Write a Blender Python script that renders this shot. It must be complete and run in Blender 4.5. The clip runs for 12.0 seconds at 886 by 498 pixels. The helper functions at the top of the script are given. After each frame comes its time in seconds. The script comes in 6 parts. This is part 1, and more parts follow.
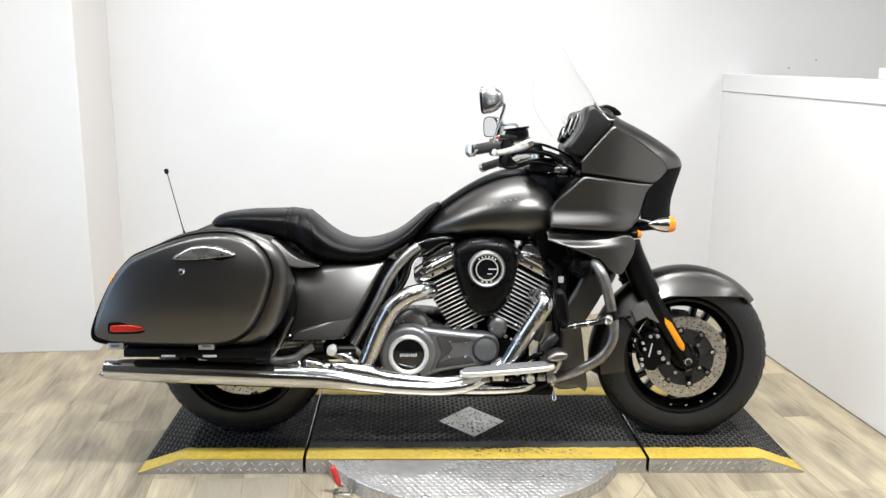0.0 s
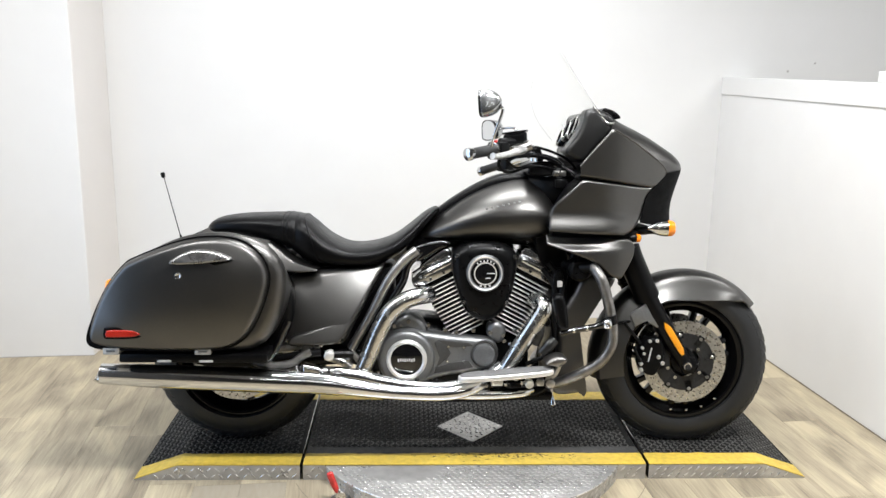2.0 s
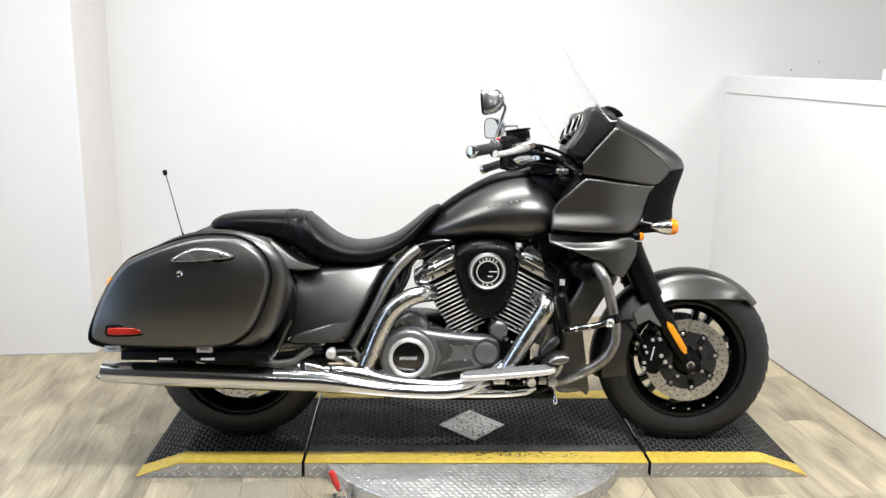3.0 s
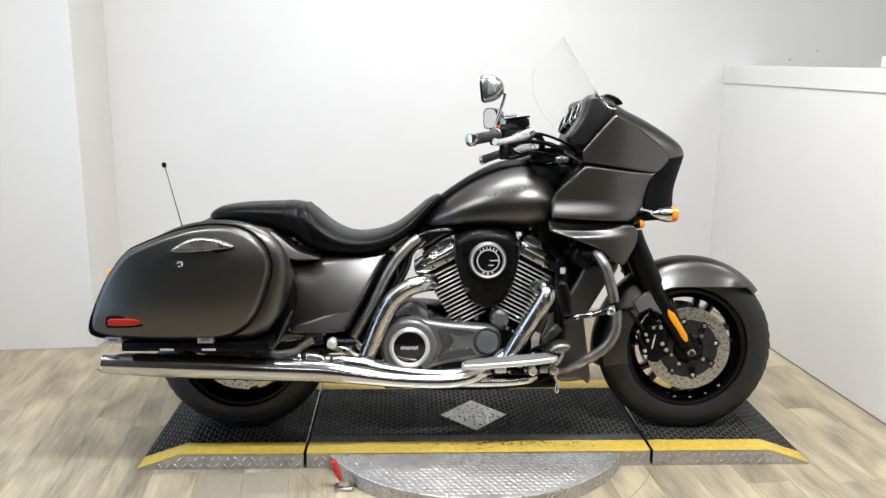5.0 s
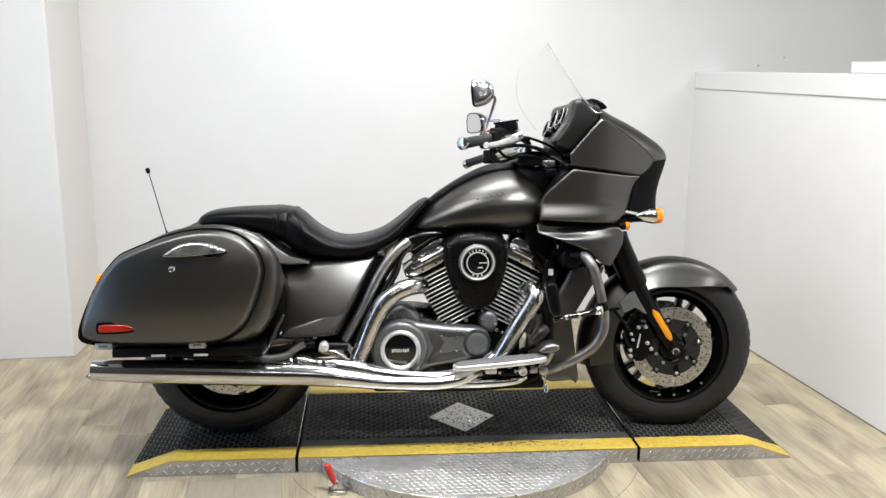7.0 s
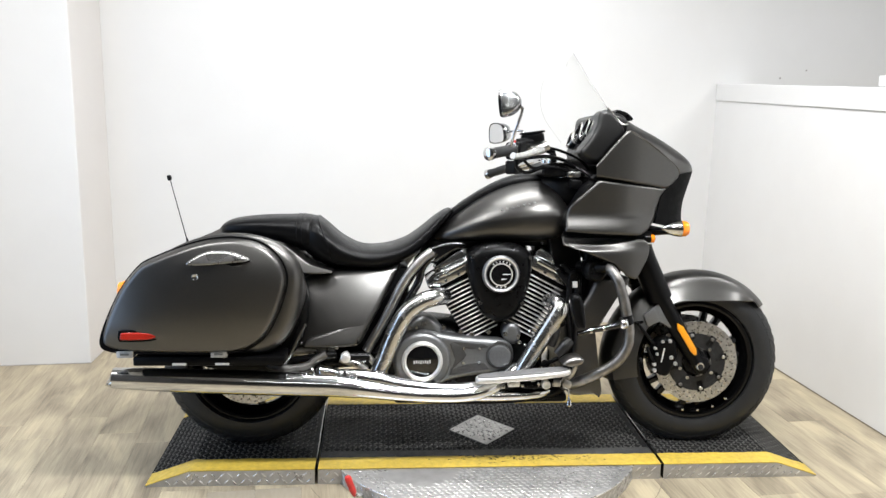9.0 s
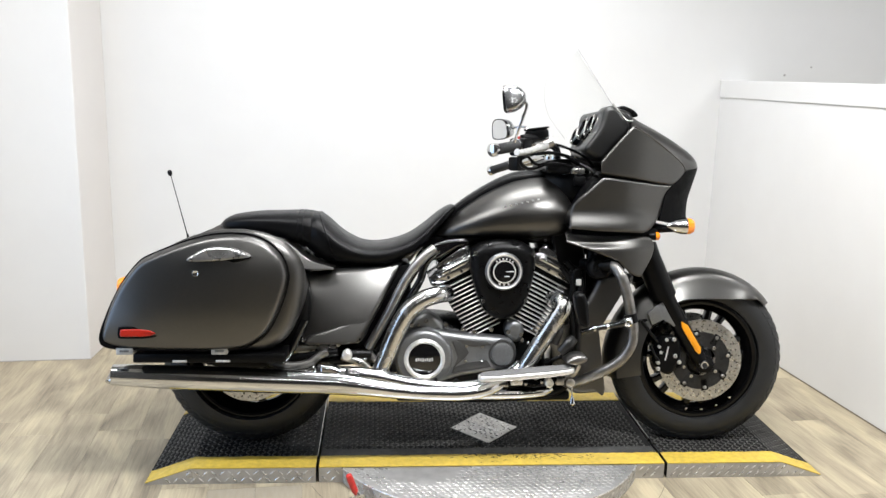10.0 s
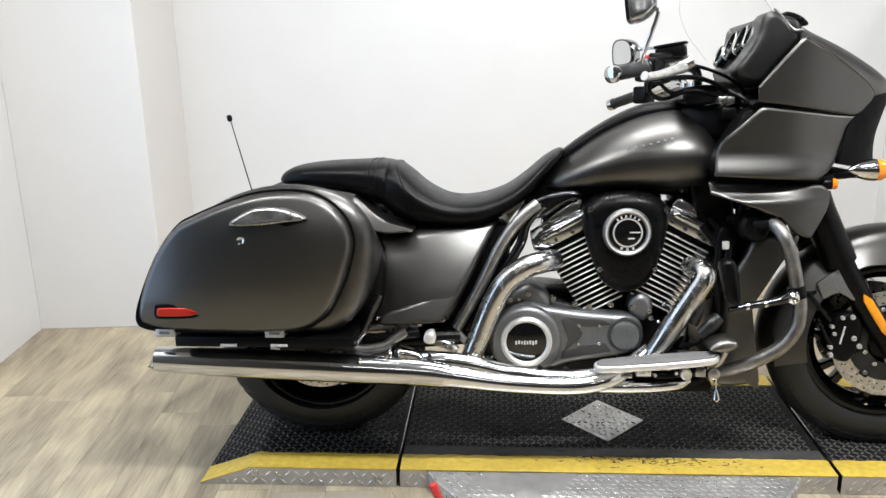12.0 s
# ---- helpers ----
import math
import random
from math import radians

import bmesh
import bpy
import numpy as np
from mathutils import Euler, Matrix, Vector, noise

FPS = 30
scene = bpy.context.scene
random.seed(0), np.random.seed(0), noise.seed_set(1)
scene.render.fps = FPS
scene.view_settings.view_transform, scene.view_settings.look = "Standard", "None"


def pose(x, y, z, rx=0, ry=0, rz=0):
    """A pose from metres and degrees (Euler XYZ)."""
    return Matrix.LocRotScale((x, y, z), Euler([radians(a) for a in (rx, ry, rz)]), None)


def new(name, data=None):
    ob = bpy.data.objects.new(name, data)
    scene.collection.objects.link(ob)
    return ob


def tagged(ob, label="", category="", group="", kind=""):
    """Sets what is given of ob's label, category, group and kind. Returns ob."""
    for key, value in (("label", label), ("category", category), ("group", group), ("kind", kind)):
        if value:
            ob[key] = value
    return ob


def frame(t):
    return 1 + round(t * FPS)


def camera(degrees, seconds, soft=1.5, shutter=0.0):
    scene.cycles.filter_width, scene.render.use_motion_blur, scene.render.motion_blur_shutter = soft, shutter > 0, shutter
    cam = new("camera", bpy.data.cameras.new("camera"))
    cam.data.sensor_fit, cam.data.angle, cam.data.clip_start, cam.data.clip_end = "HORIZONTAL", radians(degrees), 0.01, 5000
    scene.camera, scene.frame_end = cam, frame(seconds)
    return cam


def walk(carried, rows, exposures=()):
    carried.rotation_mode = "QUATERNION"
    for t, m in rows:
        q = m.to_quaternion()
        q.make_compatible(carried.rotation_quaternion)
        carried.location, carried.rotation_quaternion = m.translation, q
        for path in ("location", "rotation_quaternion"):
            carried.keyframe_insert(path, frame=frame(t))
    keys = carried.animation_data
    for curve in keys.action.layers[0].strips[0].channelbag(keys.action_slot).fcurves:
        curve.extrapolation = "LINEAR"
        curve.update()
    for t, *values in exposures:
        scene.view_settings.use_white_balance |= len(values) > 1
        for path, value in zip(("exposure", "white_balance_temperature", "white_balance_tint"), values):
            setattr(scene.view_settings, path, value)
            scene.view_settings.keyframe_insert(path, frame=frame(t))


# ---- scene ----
cam = camera(55.96, 12.0, soft=1.45)
# seconds, eye, yaw to the left, pitch up, lean to the left
PATH = [
    (0, -0.2131, -2.9536, 1.4294, -2.498, -12.774, 1.071),
    (0.5, -0.2096, -2.9463, 1.4283, -2.502, -12.812, 1.029),
    (1, -0.2148, -2.9369, 1.4288, -2.623, -12.972, 1.137),
    (1.5, -0.2136, -2.9327, 1.4288, -2.507, -12.626, 1.083),
    (2, -0.2116, -2.9354, 1.4291, -2.608, -12.557, 1.071),
    (2.5, -0.2083, -2.9335, 1.4234, -2.413, -12.635, 1.044),
    (3, -0.2113, -2.9296, 1.4259, -2.453, -12.657, 1.123),
    (4.8, -0.2088, -2.9403, 1.3981, -2.564, -11.953, 0.633),
    (5, -0.2160, -2.9333, 1.3960, -2.536, -12.798, 0.708),
    (5.5, -0.2155, -2.9403, 1.4031, -2.894, -12.177, 0.837),
    (6, -0.2291, -2.9471, 1.4024, -3.381, -12.704, 0.969),
    (6.5, -0.2446, -2.9547, 1.4008, -3.527, -12.561, 0.996),
    (7, -0.3146, -2.9575, 1.3876, -5.214, -12.297, 0.738),
    (7.5, -0.3701, -2.9395, 1.3826, -6.042, -13.007, 1.230),
    (7.7, -0.3867, -2.9292, 1.4095, -5.055, -12.764, 0.770),
    (9.5, -0.3606, -2.9248, 1.3805, -4.626, -11.622, 1.354),
    (10, -0.3722, -2.9014, 1.3826, -4.625, -11.917, 1.476),
    (10.5, -0.3670, -2.8747, 1.3736, -4.795, -12.561, 1.516),
    (11, -0.3337, -2.7895, 1.3654, -4.254, -14.034, 0.663),
    (11.3, -0.2415, -2.7207, 1.3160, -1.661, -13.854, -0.141),
    (11.5, -0.2266, -2.6132, 1.3473, 0.190, -15.912, 1.374),
    (11.7, -0.1885, -2.5385, 1.3336, 4.243, -15.552, 0.114),
    (12, -0.2825, -2.3413, 1.2988, 3.964, -15.789, -1.177),
]
# seconds, stops
EXPOSURES = [(0.0, 0.0), (3.2, 0.0), (4.8, -0.2), (6.7, -0.2), (7.5, -0.13), (8.5, 0.0), (10.8, -0.02), (12.0, -0.12)]


def eye_pose(x, y, z, yaw, pitch, lean):
    """A camera at (x, y, z), turned, tilted and leaned by degrees."""
    return pose(x, y, z, 0, 0, yaw) @ pose(0, 0, 0, 90 + pitch) @ pose(0, 0, 0, 0, 0, lean)


walk(cam, [(t, eye_pose(*p)) for t, *p in PATH], EXPOSURES)

# ---- world and light ----
world = bpy.data.worlds.new("world")
scene.world = world
world.use_nodes = True
world.node_tree.nodes["Background"].inputs[0].default_value = (0.8, 0.9, 1.0, 1)
world.node_tree.nodes["Background"].inputs[1].default_value = 0.2

ROOM = pose(0, 0, 0, 0, 0, 5.01)     # the room stands five degrees askew to the bike
P = 0.055                            # height of the platform's deck


def area(name, m, sx, sy, watts, colour=(1, 1, 1)):
    lamp = bpy.data.lights.new(name, "AREA")
    lamp.shape, lamp.size, lamp.size_y, lamp.energy, lamp.color = "RECTANGLE", sx, sy, watts, colour
    ob = new(name, lamp)
    ob.matrix_world = m
    return ob


# ceiling fixtures (u, v along the room, width), length along u
# the third is an added lamp that only brightens the wall past the half wall
PANELS = [(-1.45, -0.6, 0.3), (0.05, 0.4, 0.3), (2.95, -0.6, 0.3), (0.4, -1.3, 0.16), (-1.0, -3.9, 0.16), (0.9, -3.9, 0.16)]
CEILING = 2.9
PANEL_WATTS = [40, 46, 56, 124, 6, 6]
for (u, v, depth), w in zip(PANELS, PANEL_WATTS):
    area("panel_light", ROOM @ pose(u, v, CEILING - 0.045), 1.2, depth, w, (0.972, 0.985, 1.0))
# daylight in the doorway of the left wall
area("doorway_light", ROOM @ pose(-2.24, -0.62, 1.03, 0, -90, 0), 1.9, 1.25, 19, (0.50, 0.69, 1.0))


# ---- materials ----
def material(name, colour, rough=0.5, metal=0.0, var=0.0, scale=20.0, bump=0.0, bscale=200.0, rvar=0.0, coat=0.0,
             rand=0.0, stretch=(1, 1, 1), colour2=None, spec=0.5, big=0.0):
    """A principled material: colour varied by two noises, roughness by one, with fine relief."""
    m = bpy.data.materials.new(name)
    m.use_nodes = True
    nt = m.node_tree
    nodes, links = nt.nodes, nt.links
    b = nodes["Principled BSDF"]
    b.inputs["Base Color"].default_value = (*colour, 1)
    b.inputs["Roughness"].default_value = rough
    b.inputs["Metallic"].default_value = metal
    b.inputs["Specular IOR Level"].default_value = spec
    b.inputs["Coat Weight"].default_value = coat
    b.inputs["Coat Roughness"].default_value = 0.08
    tc = nodes.new("ShaderNodeTexCoord")
    mp = nodes.new("ShaderNodeMapping")
    mp.inputs["Scale"].default_value = stretch
    links.new(tc.outputs["Object"], mp.inputs["Vector"])
    if var or big or rand:
        n1 = nodes.new("ShaderNodeTexNoise")
        n1.inputs["Scale"].default_value, n1.inputs["Detail"].default_value = scale, 6
        links.new(mp.outputs[0], n1.inputs["Vector"])
        n2 = nodes.new("ShaderNodeTexNoise")
        n2.inputs["Scale"].default_value, n2.inputs["Detail"].default_value = scale * 0.13, 3
        links.new(mp.outputs[0], n2.inputs["Vector"])
        add = nodes.new("ShaderNodeMath")
        add.operation = "MULTIPLY_ADD"
        links.new(n1.outputs[0], add.inputs[0])
        add.inputs[1].default_value = var
        mul = nodes.new("ShaderNodeMath")
        mul.operation = "MULTIPLY"
        links.new(n2.outputs[0], mul.inputs[0])
        mul.inputs[1].default_value = big
        links.new(mul.outputs[0], add.inputs[2])
        last = add
        if rand:
            oi = nodes.new("ShaderNodeObjectInfo")
            ra = nodes.new("ShaderNodeMath")
            ra.operation = "MULTIPLY_ADD"
            links.new(oi.outputs["Random"], ra.inputs[0])
            ra.inputs[1].default_value = rand
            links.new(add.outputs[0], ra.inputs[2])
            last = ra
        total = var + big + rand
        nm = nodes.new("ShaderNodeMapRange")
        nm.inputs["From Min"].default_value, nm.inputs["From Max"].default_value = 0.25 * total, 0.75 * total
        links.new(last.outputs[0], nm.inputs["Value"])
        mix = nodes.new("ShaderNodeMix")
        mix.data_type = "RGBA"
        links.new(nm.outputs[0], mix.inputs["Factor"])
        mix.inputs["A"].default_value = (*colour, 1)
        mix.inputs["B"].default_value = (*(colour2 or [c * 0.6 for c in colour]), 1)
        links.new(mix.outputs["Result"], b.inputs["Base Color"])
    if rvar:
        n3 = nodes.new("ShaderNodeTexNoise")
        n3.inputs["Scale"].default_value, n3.inputs["Detail"].default_value = scale * 0.6, 5
        links.new(mp.outputs[0], n3.inputs["Vector"])
        rr = nodes.new("ShaderNodeMapRange")
        rr.inputs["From Min"].default_value, rr.inputs["From Max"].default_value = 0.3, 0.7
        rr.inputs["To Min"].default_value, rr.inputs["To Max"].default_value = max(0.02, rough - rvar), rough + rvar
        links.new(n3.outputs[0], rr.inputs["Value"])
        links.new(rr.outputs[0], b.inputs["Roughness"])
    if bump:
        n4 = nodes.new("ShaderNodeTexNoise")
        n4.inputs["Scale"].default_value, n4.inputs["Detail"].default_value = bscale, 4
        links.new(mp.outputs[0], n4.inputs["Vector"])
        bp = nodes.new("ShaderNodeBump")
        bp.inputs["Strength"].default_value, bp.inputs["Distance"].default_value = bump, 0.002
        links.new(n4.outputs[0], bp.inputs["Height"])
        links.new(bp.outputs[0], b.inputs["Normal"])
    return m


GRAPHITE = material("graphite_paint", (0.115, 0.112, 0.108), 0.36, 1.0, 0.6, 900, 0.03, 1500, 0.035, colour2=(0.104, 0.101, 0.097), big=0.4)
BLACK_SATIN = material("black_satin", (0.0025, 0.0025, 0.0028), 0.36, 0.0, 0.5, 60, 0.05, 700, 0.08, big=0.5, spec=0.13)
NOSE_BLACK = material("grained_black_plastic", (0.003, 0.003, 0.0032), 0.6, 0.0, 0.5, 60, 0.15, 900, 0.08, big=0.5, spec=0.06)
BLACK_GLOSS = material("black_gloss", (0.004, 0.004, 0.0045), 0.1, 0.0, 0.5, 40, 0.0, 1, 0.05, coat=0.6)
BLACK_METAL = material("black_metal", (0.006, 0.006, 0.0064), 0.33, 0.4, 0.5, 60, 0.08, 500, 0.1, spec=0.19)
LEATHER = material("black_leather", (0.002, 0.002, 0.0024), 0.34, 0.0, 0.5, 30, 0.3, 420, 0.06, big=0.5, spec=0.14)
RUBBER = material("tyre_rubber", (0.0102, 0.0106, 0.0113), 0.47, 0.0, 0.6, 30, 0.25, 300, 0.1, colour2=(0.015, 0.0153, 0.0158), big=0.4, spec=0.38)
WHEEL_BLACK = material("wheel_enamel", (0.003, 0.003, 0.0032), 0.12, 0.0, 0.5, 40, 0.0, 1, 0.05, spec=0.3)
CHROME = material("chrome", (0.66, 0.665, 0.67), 0.13, 1.0, 0.5, 30, 0.0, 1, 0.04, colour2=(0.60, 0.607, 0.615))
HEADER = material("header_chrome", (0.62, 0.615, 0.605), 0.23, 1.0, 0.6, 45, 0.06, 160, 0.1, colour2=(0.52, 0.512, 0.50), big=0.5)
BAR_METAL = material("satin_tube", (0.30, 0.288, 0.275), 0.41, 1.0, 0.5, 40, 0.05, 300, 0.08)
LATCH = material("latch_chrome", (0.42, 0.415, 0.41), 0.28, 1.0, 0.5, 30, 0.0, 1, 0.04)
SHELL = material("mirror_shell", (0.60, 0.61, 0.62), 0.26, 1.0, 0.5, 30, 0.0, 1, 0.04)
ALU = material("cast_aluminium", (0.5, 0.49, 0.47), 0.32, 1.0, 0.5, 60, 0.15, 300, 0.1)
FIN_EDGE = material("machined_fin", (0.87, 0.88, 0.89), 0.42, 0.75, 0.5, 80, 0.1, 300, 0.08, colour2=(0.75, 0.74, 0.72))
ENGINE = material("engine_grey", (0.235, 0.239, 0.243), 0.44, 0.85, 0.5, 200, 0.1, 900, 0.06, colour2=(0.19, 0.193, 0.197))
DARK_ENGINE = material("engine_recess", (0.10, 0.099, 0.097), 0.46, 0.8, 0.5, 200, 0.1, 900, 0.06, colour2=(0.08, 0.079, 0.077))
BRIGHT = material("brushed_bright", (0.8, 0.79, 0.77), 0.38, 0.7, 0.5, 90, 0.1, 400, 0.08, colour2=(0.68, 0.67, 0.65))
STEEL = material("disc_steel", (0.70, 0.69, 0.67), 0.3, 1.0, 0.6, 120, 0.1, 400, 0.08)
CARRIER = material("disc_carrier", (0.03, 0.03, 0.031), 0.38, 0.5, 0.5, 60, 0.1, 400, 0.1)
PAD = material("worn_pad_rubber", (0.15, 0.149, 0.147), 0.6, 0.0, 0.6, 160, 0.3, 500, 0.08, colour2=(0.10, 0.099, 0.098), big=0.6, spec=0.3)
TUBE_METAL = material("frame_tube_metal", (0.46, 0.45, 0.44), 0.36, 1.0, 0.5, 40, 0.05, 300, 0.08)
LEVER = material("lever_alloy", (0.72, 0.715, 0.70), 0.36, 0.7, 0.5, 60, 0.1, 300, 0.08)
DARK_STEEL = material("dark_steel", (0.09, 0.09, 0.09), 0.4, 0.9, 0.5, 60, 0.1, 400, 0.1)
DASH = material("dash_plastic", (0.008, 0.0078, 0.0077), 0.36, 0.0, 0.5, 90, 0.12, 800, 0.05, spec=0.5)
RED_LENS = material("red_lens", (0.42, 0.018, 0.006), 0.3, 0.0, 0.4, 400, 0.2, 900, 0.03, colour2=(0.34, 0.012, 0.006))
AMBER = material("amber_lens", (0.9, 0.27, 0.01), 0.18, 0.0, 0.4, 300, 0.1, 700, 0.03, coat=0.5, colour2=(0.8, 0.2, 0.008))
AMBER_REFLECTOR = material("amber_reflector", (0.95, 0.36, 0.01), 0.3, 0.0, 0.4, 500, 0.2, 900, 0.03)
RED_PLASTIC = material("red_plastic", (0.62, 0.035, 0.03), 0.4, 0.0, 0.5, 80, 0.1, 300, 0.1)
WHITE_PLASTIC = material("pale_plastic", (0.6, 0.59, 0.57), 0.4, 0.0, 0.5, 80, 0.05, 300, 0.1)
WHITE_MARK = material("white_mark", (0.75, 0.75, 0.75), 0.35, 0.3, 0.4, 80)
PLATE = material("tread_plate", (0.62, 0.61, 0.595), 0.38, 0.65, 0.6, 25, 0.15, 300, 0.12, colour2=(0.32, 0.31, 0.30), big=0.6)
LOZENGE = material("tread_lozenge", (0.78, 0.77, 0.755), 0.28, 0.75, 0.6, 60, 0.1, 300, 0.1, colour2=(0.55, 0.54, 0.52))
DECK = material("black_deck", (0.007, 0.007, 0.0073), 0.5, 0.0, 0.8, 45, 0.3, 250, 0.12, colour2=(0.015, 0.0147, 0.0143), big=1.0, spec=0.05)
DECK_TREAD = material("black_tread", (0.046, 0.045, 0.0432), 0.36, 0.1, 0.8, 45, 0.2, 250, 0.12, colour2=(0.11, 0.106, 0.099), big=1.0, spec=0.5)
YELLOW = material("yellow_paint", (0.75, 0.54, 0.078), 0.5, 0.0, 0.9, 55, 0.4, 200, 0.1, colour2=(0.42, 0.295, 0.05), big=0.5)
DUSTY = material("dusty_deck", (0.075, 0.074, 0.073), 0.5, 0.0, 0.7, 60, 0.25, 260, 0.1, colour2=(0.03, 0.03, 0.0303), big=0.9, spec=0.2)
GAP_DARK = material("gap_dark", (0.01, 0.01, 0.01), 0.8, 0.0, 0.5, 50)
# for walls out of view: near black to cut bounce and darken reflections
UNSEEN_DARK = material("unseen_wall_dark", (0.05, 0.049, 0.048), 0.6, 0.0, 0.5, 6, 0.12, 250, 0.05, colour2=(0.04, 0.039, 0.038), big=0.7)
WALL = material("wall_paint", (0.665, 0.663, 0.658), 0.6, 0.0, 0.5, 6, 0.12, 250, 0.05, colour2=(0.625, 0.62, 0.612), big=0.7)
# wall paint with the shade of the pier's side face mixed into its colour
RETURN_SHADE = material("return_shade", (0.63, 0.607, 0.588), 0.6, 0.0, 0.5, 6, 0.12, 250, 0.05, colour2=(0.60, 0.575, 0.555), big=0.7)
TRIM_PAINT = material("trim_paint", (0.655, 0.653, 0.649), 0.42, 0.0, 0.5, 12, 0.06, 200, 0.05, colour2=(0.635, 0.63, 0.622), big=0.5)
# the ceiling is out of view, kept grey to hold down bounce
CEIL_PAINT = material("ceiling_paint", (0.35, 0.35, 0.35), 0.8, 0.0, 0.5, 8, 0.2, 120, 0.05, big=0.4, colour2=(0.3, 0.3, 0.3))
# the floor's round cut, and the painted shade line under the half wall
JOINT_AND_SHADE = material("floor_joint", (0.21, 0.175, 0.13), 0.7, 0.0, 0.6, 60)
# grey of the wall screws, and of the painted shade line under the pier
SCREW_AND_SHADE = material("screw_and_shade_grey", (0.5, 0.48, 0.46), 0.6, 0.0, 0.6, 60)


def plank_material():
    """Printed oak: long streaks and blotches from grey-brown to yellowish beige, shifted from plank to plank."""
    m = bpy.data.materials.new("vinyl_plank")
    m.use_nodes = True
    nodes, links = m.node_tree.nodes, m.node_tree.links
    b = nodes["Principled BSDF"]
    b.inputs["Specular IOR Level"].default_value = 0.3
    tc = nodes.new("ShaderNodeTexCoord")
    oi = nodes.new("ShaderNodeObjectInfo")
    shift = nodes.new("ShaderNodeVectorMath")
    shift.operation = "MULTIPLY_ADD"
    comb = nodes.new("ShaderNodeCombineXYZ")
    for k in range(3):
        links.new(oi.outputs["Random"], comb.inputs[k])
    links.new(comb.outputs[0], shift.inputs[0])
    shift.inputs[1].default_value = (57, 31, 83)
    links.new(tc.outputs["Object"], shift.inputs[2])
    value = None
    for size, weight, detail, twist in (((6.5, 1.9, 1), 0.78, 4, 0.8), ((26, 3.5, 1), 0.24, 5, 0.5), ((150, 7, 1), 0.34, 4, 0.3)):
        mp = nodes.new("ShaderNodeMapping")
        mp.inputs["Scale"].default_value = size
        links.new(shift.outputs[0], mp.inputs["Vector"])
        n = nodes.new("ShaderNodeTexNoise")
        n.inputs["Scale"].default_value, n.inputs["Detail"].default_value, n.inputs["Distortion"].default_value = 1.0, detail, twist
        links.new(mp.outputs[0], n.inputs["Vector"])
        ma = nodes.new("ShaderNodeMath")
        ma.operation = "MULTIPLY_ADD"
        links.new(n.outputs[0], ma.inputs[0])
        ma.inputs[1].default_value = weight
        if value:
            links.new(value.outputs[0], ma.inputs[2])
        else:
            ma.inputs[2].default_value = 0
        value = ma
    ra = nodes.new("ShaderNodeMath")
    ra.operation = "MULTIPLY_ADD"
    links.new(oi.outputs["Random"], ra.inputs[0])
    ra.inputs[1].default_value = 0.07
    links.new(value.outputs[0], ra.inputs[2])
    ramp = nodes.new("ShaderNodeValToRGB")
    ramp.color_ramp.elements[0].position, ramp.color_ramp.elements[0].color = 0.50, (*PLANK_DARK, 1)
    ramp.color_ramp.elements[1].position, ramp.color_ramp.elements[1].color = 0.87, (*PLANK_LIGHT, 1)
    e = ramp.color_ramp.elements.new(0.665)
    e.color = (*PLANK_MID, 1)
    links.new(ra.outputs[0], ramp.inputs[0])
    links.new(ramp.outputs[0], b.inputs["Base Color"])
    rr = nodes.new("ShaderNodeMapRange")
    rr.inputs["To Min"].default_value, rr.inputs["To Max"].default_value = 0.36, 0.52
    links.new(value.outputs[0], rr.inputs["Value"])
    links.new(rr.outputs[0], b.inputs["Roughness"])
    bp = nodes.new("ShaderNodeBump")
    bp.inputs["Strength"].default_value, bp.inputs["Distance"].default_value = 0.12, 0.001
    links.new(value.outputs[0], bp.inputs["Height"])
    links.new(bp.outputs[0], b.inputs["Normal"])
    return m


PLANK_DARK, PLANK_MID, PLANK_LIGHT = (0.170, 0.141, 0.101), (0.308, 0.261, 0.186), (0.470, 0.402, 0.276)
PLANK = plank_material()
PALE_PLANK = material("pale_plank", (0.315, 0.279, 0.218), 0.5, 0.0, 0.6, 30, 0.1, 80, 0.1, colour2=(0.255, 0.217, 0.16), stretch=(3, 0.6, 1), big=0.6)


def glass_material(name, colour, rough=0.02):
    m = bpy.data.materials.new(name)
    m.use_nodes = True
    b = m.node_tree.nodes["Principled BSDF"]
    b.inputs["Base Color"].default_value = (*colour, 1)
    b.inputs["Roughness"].default_value = rough
    b.inputs["Transmission Weight"].default_value = 1
    b.inputs["IOR"].default_value = 1.09
    return m


SCREEN = glass_material("clear_screen", (0.995, 0.998, 0.995))
MIRROR = material("mirror_glass", (0.85, 0.86, 0.87), 0.02, 1.0, 0.2, 20, colour2=(0.82, 0.83, 0.84))


def emitter(name, colour, strength):
    m = bpy.data.materials.new(name)
    m.use_nodes = True
    b = m.node_tree.nodes["Principled BSDF"]
    b.inputs["Base Color"].default_value = (0.8, 0.8, 0.8, 1)
    b.inputs["Emission Color"].default_value = (*colour, 1)
    b.inputs["Emission Strength"].default_value = strength
    return m


DIFFUSER = emitter("lamp_diffuser", (1, 0.98, 0.94), 6)


# ---- mesh helpers ----
def part(name, bm, mat, parent=None, label="", smooth=True):
    """One mesh object from a bmesh, under parent."""
    bmesh.ops.recalc_face_normals(bm, faces=bm.faces[:])
    me = bpy.data.meshes.new(name)
    bm.to_mesh(me)
    bm.free()
    if smooth:
        me.polygons.foreach_set("use_smooth", [True] * len(me.polygons))
        me.set_sharp_from_angle(angle=radians(42))
    me.materials.append(mat)
    ob = new(name, me)
    if parent:
        ob.parent = parent
    if label:
        ob["label"] = label
    return ob


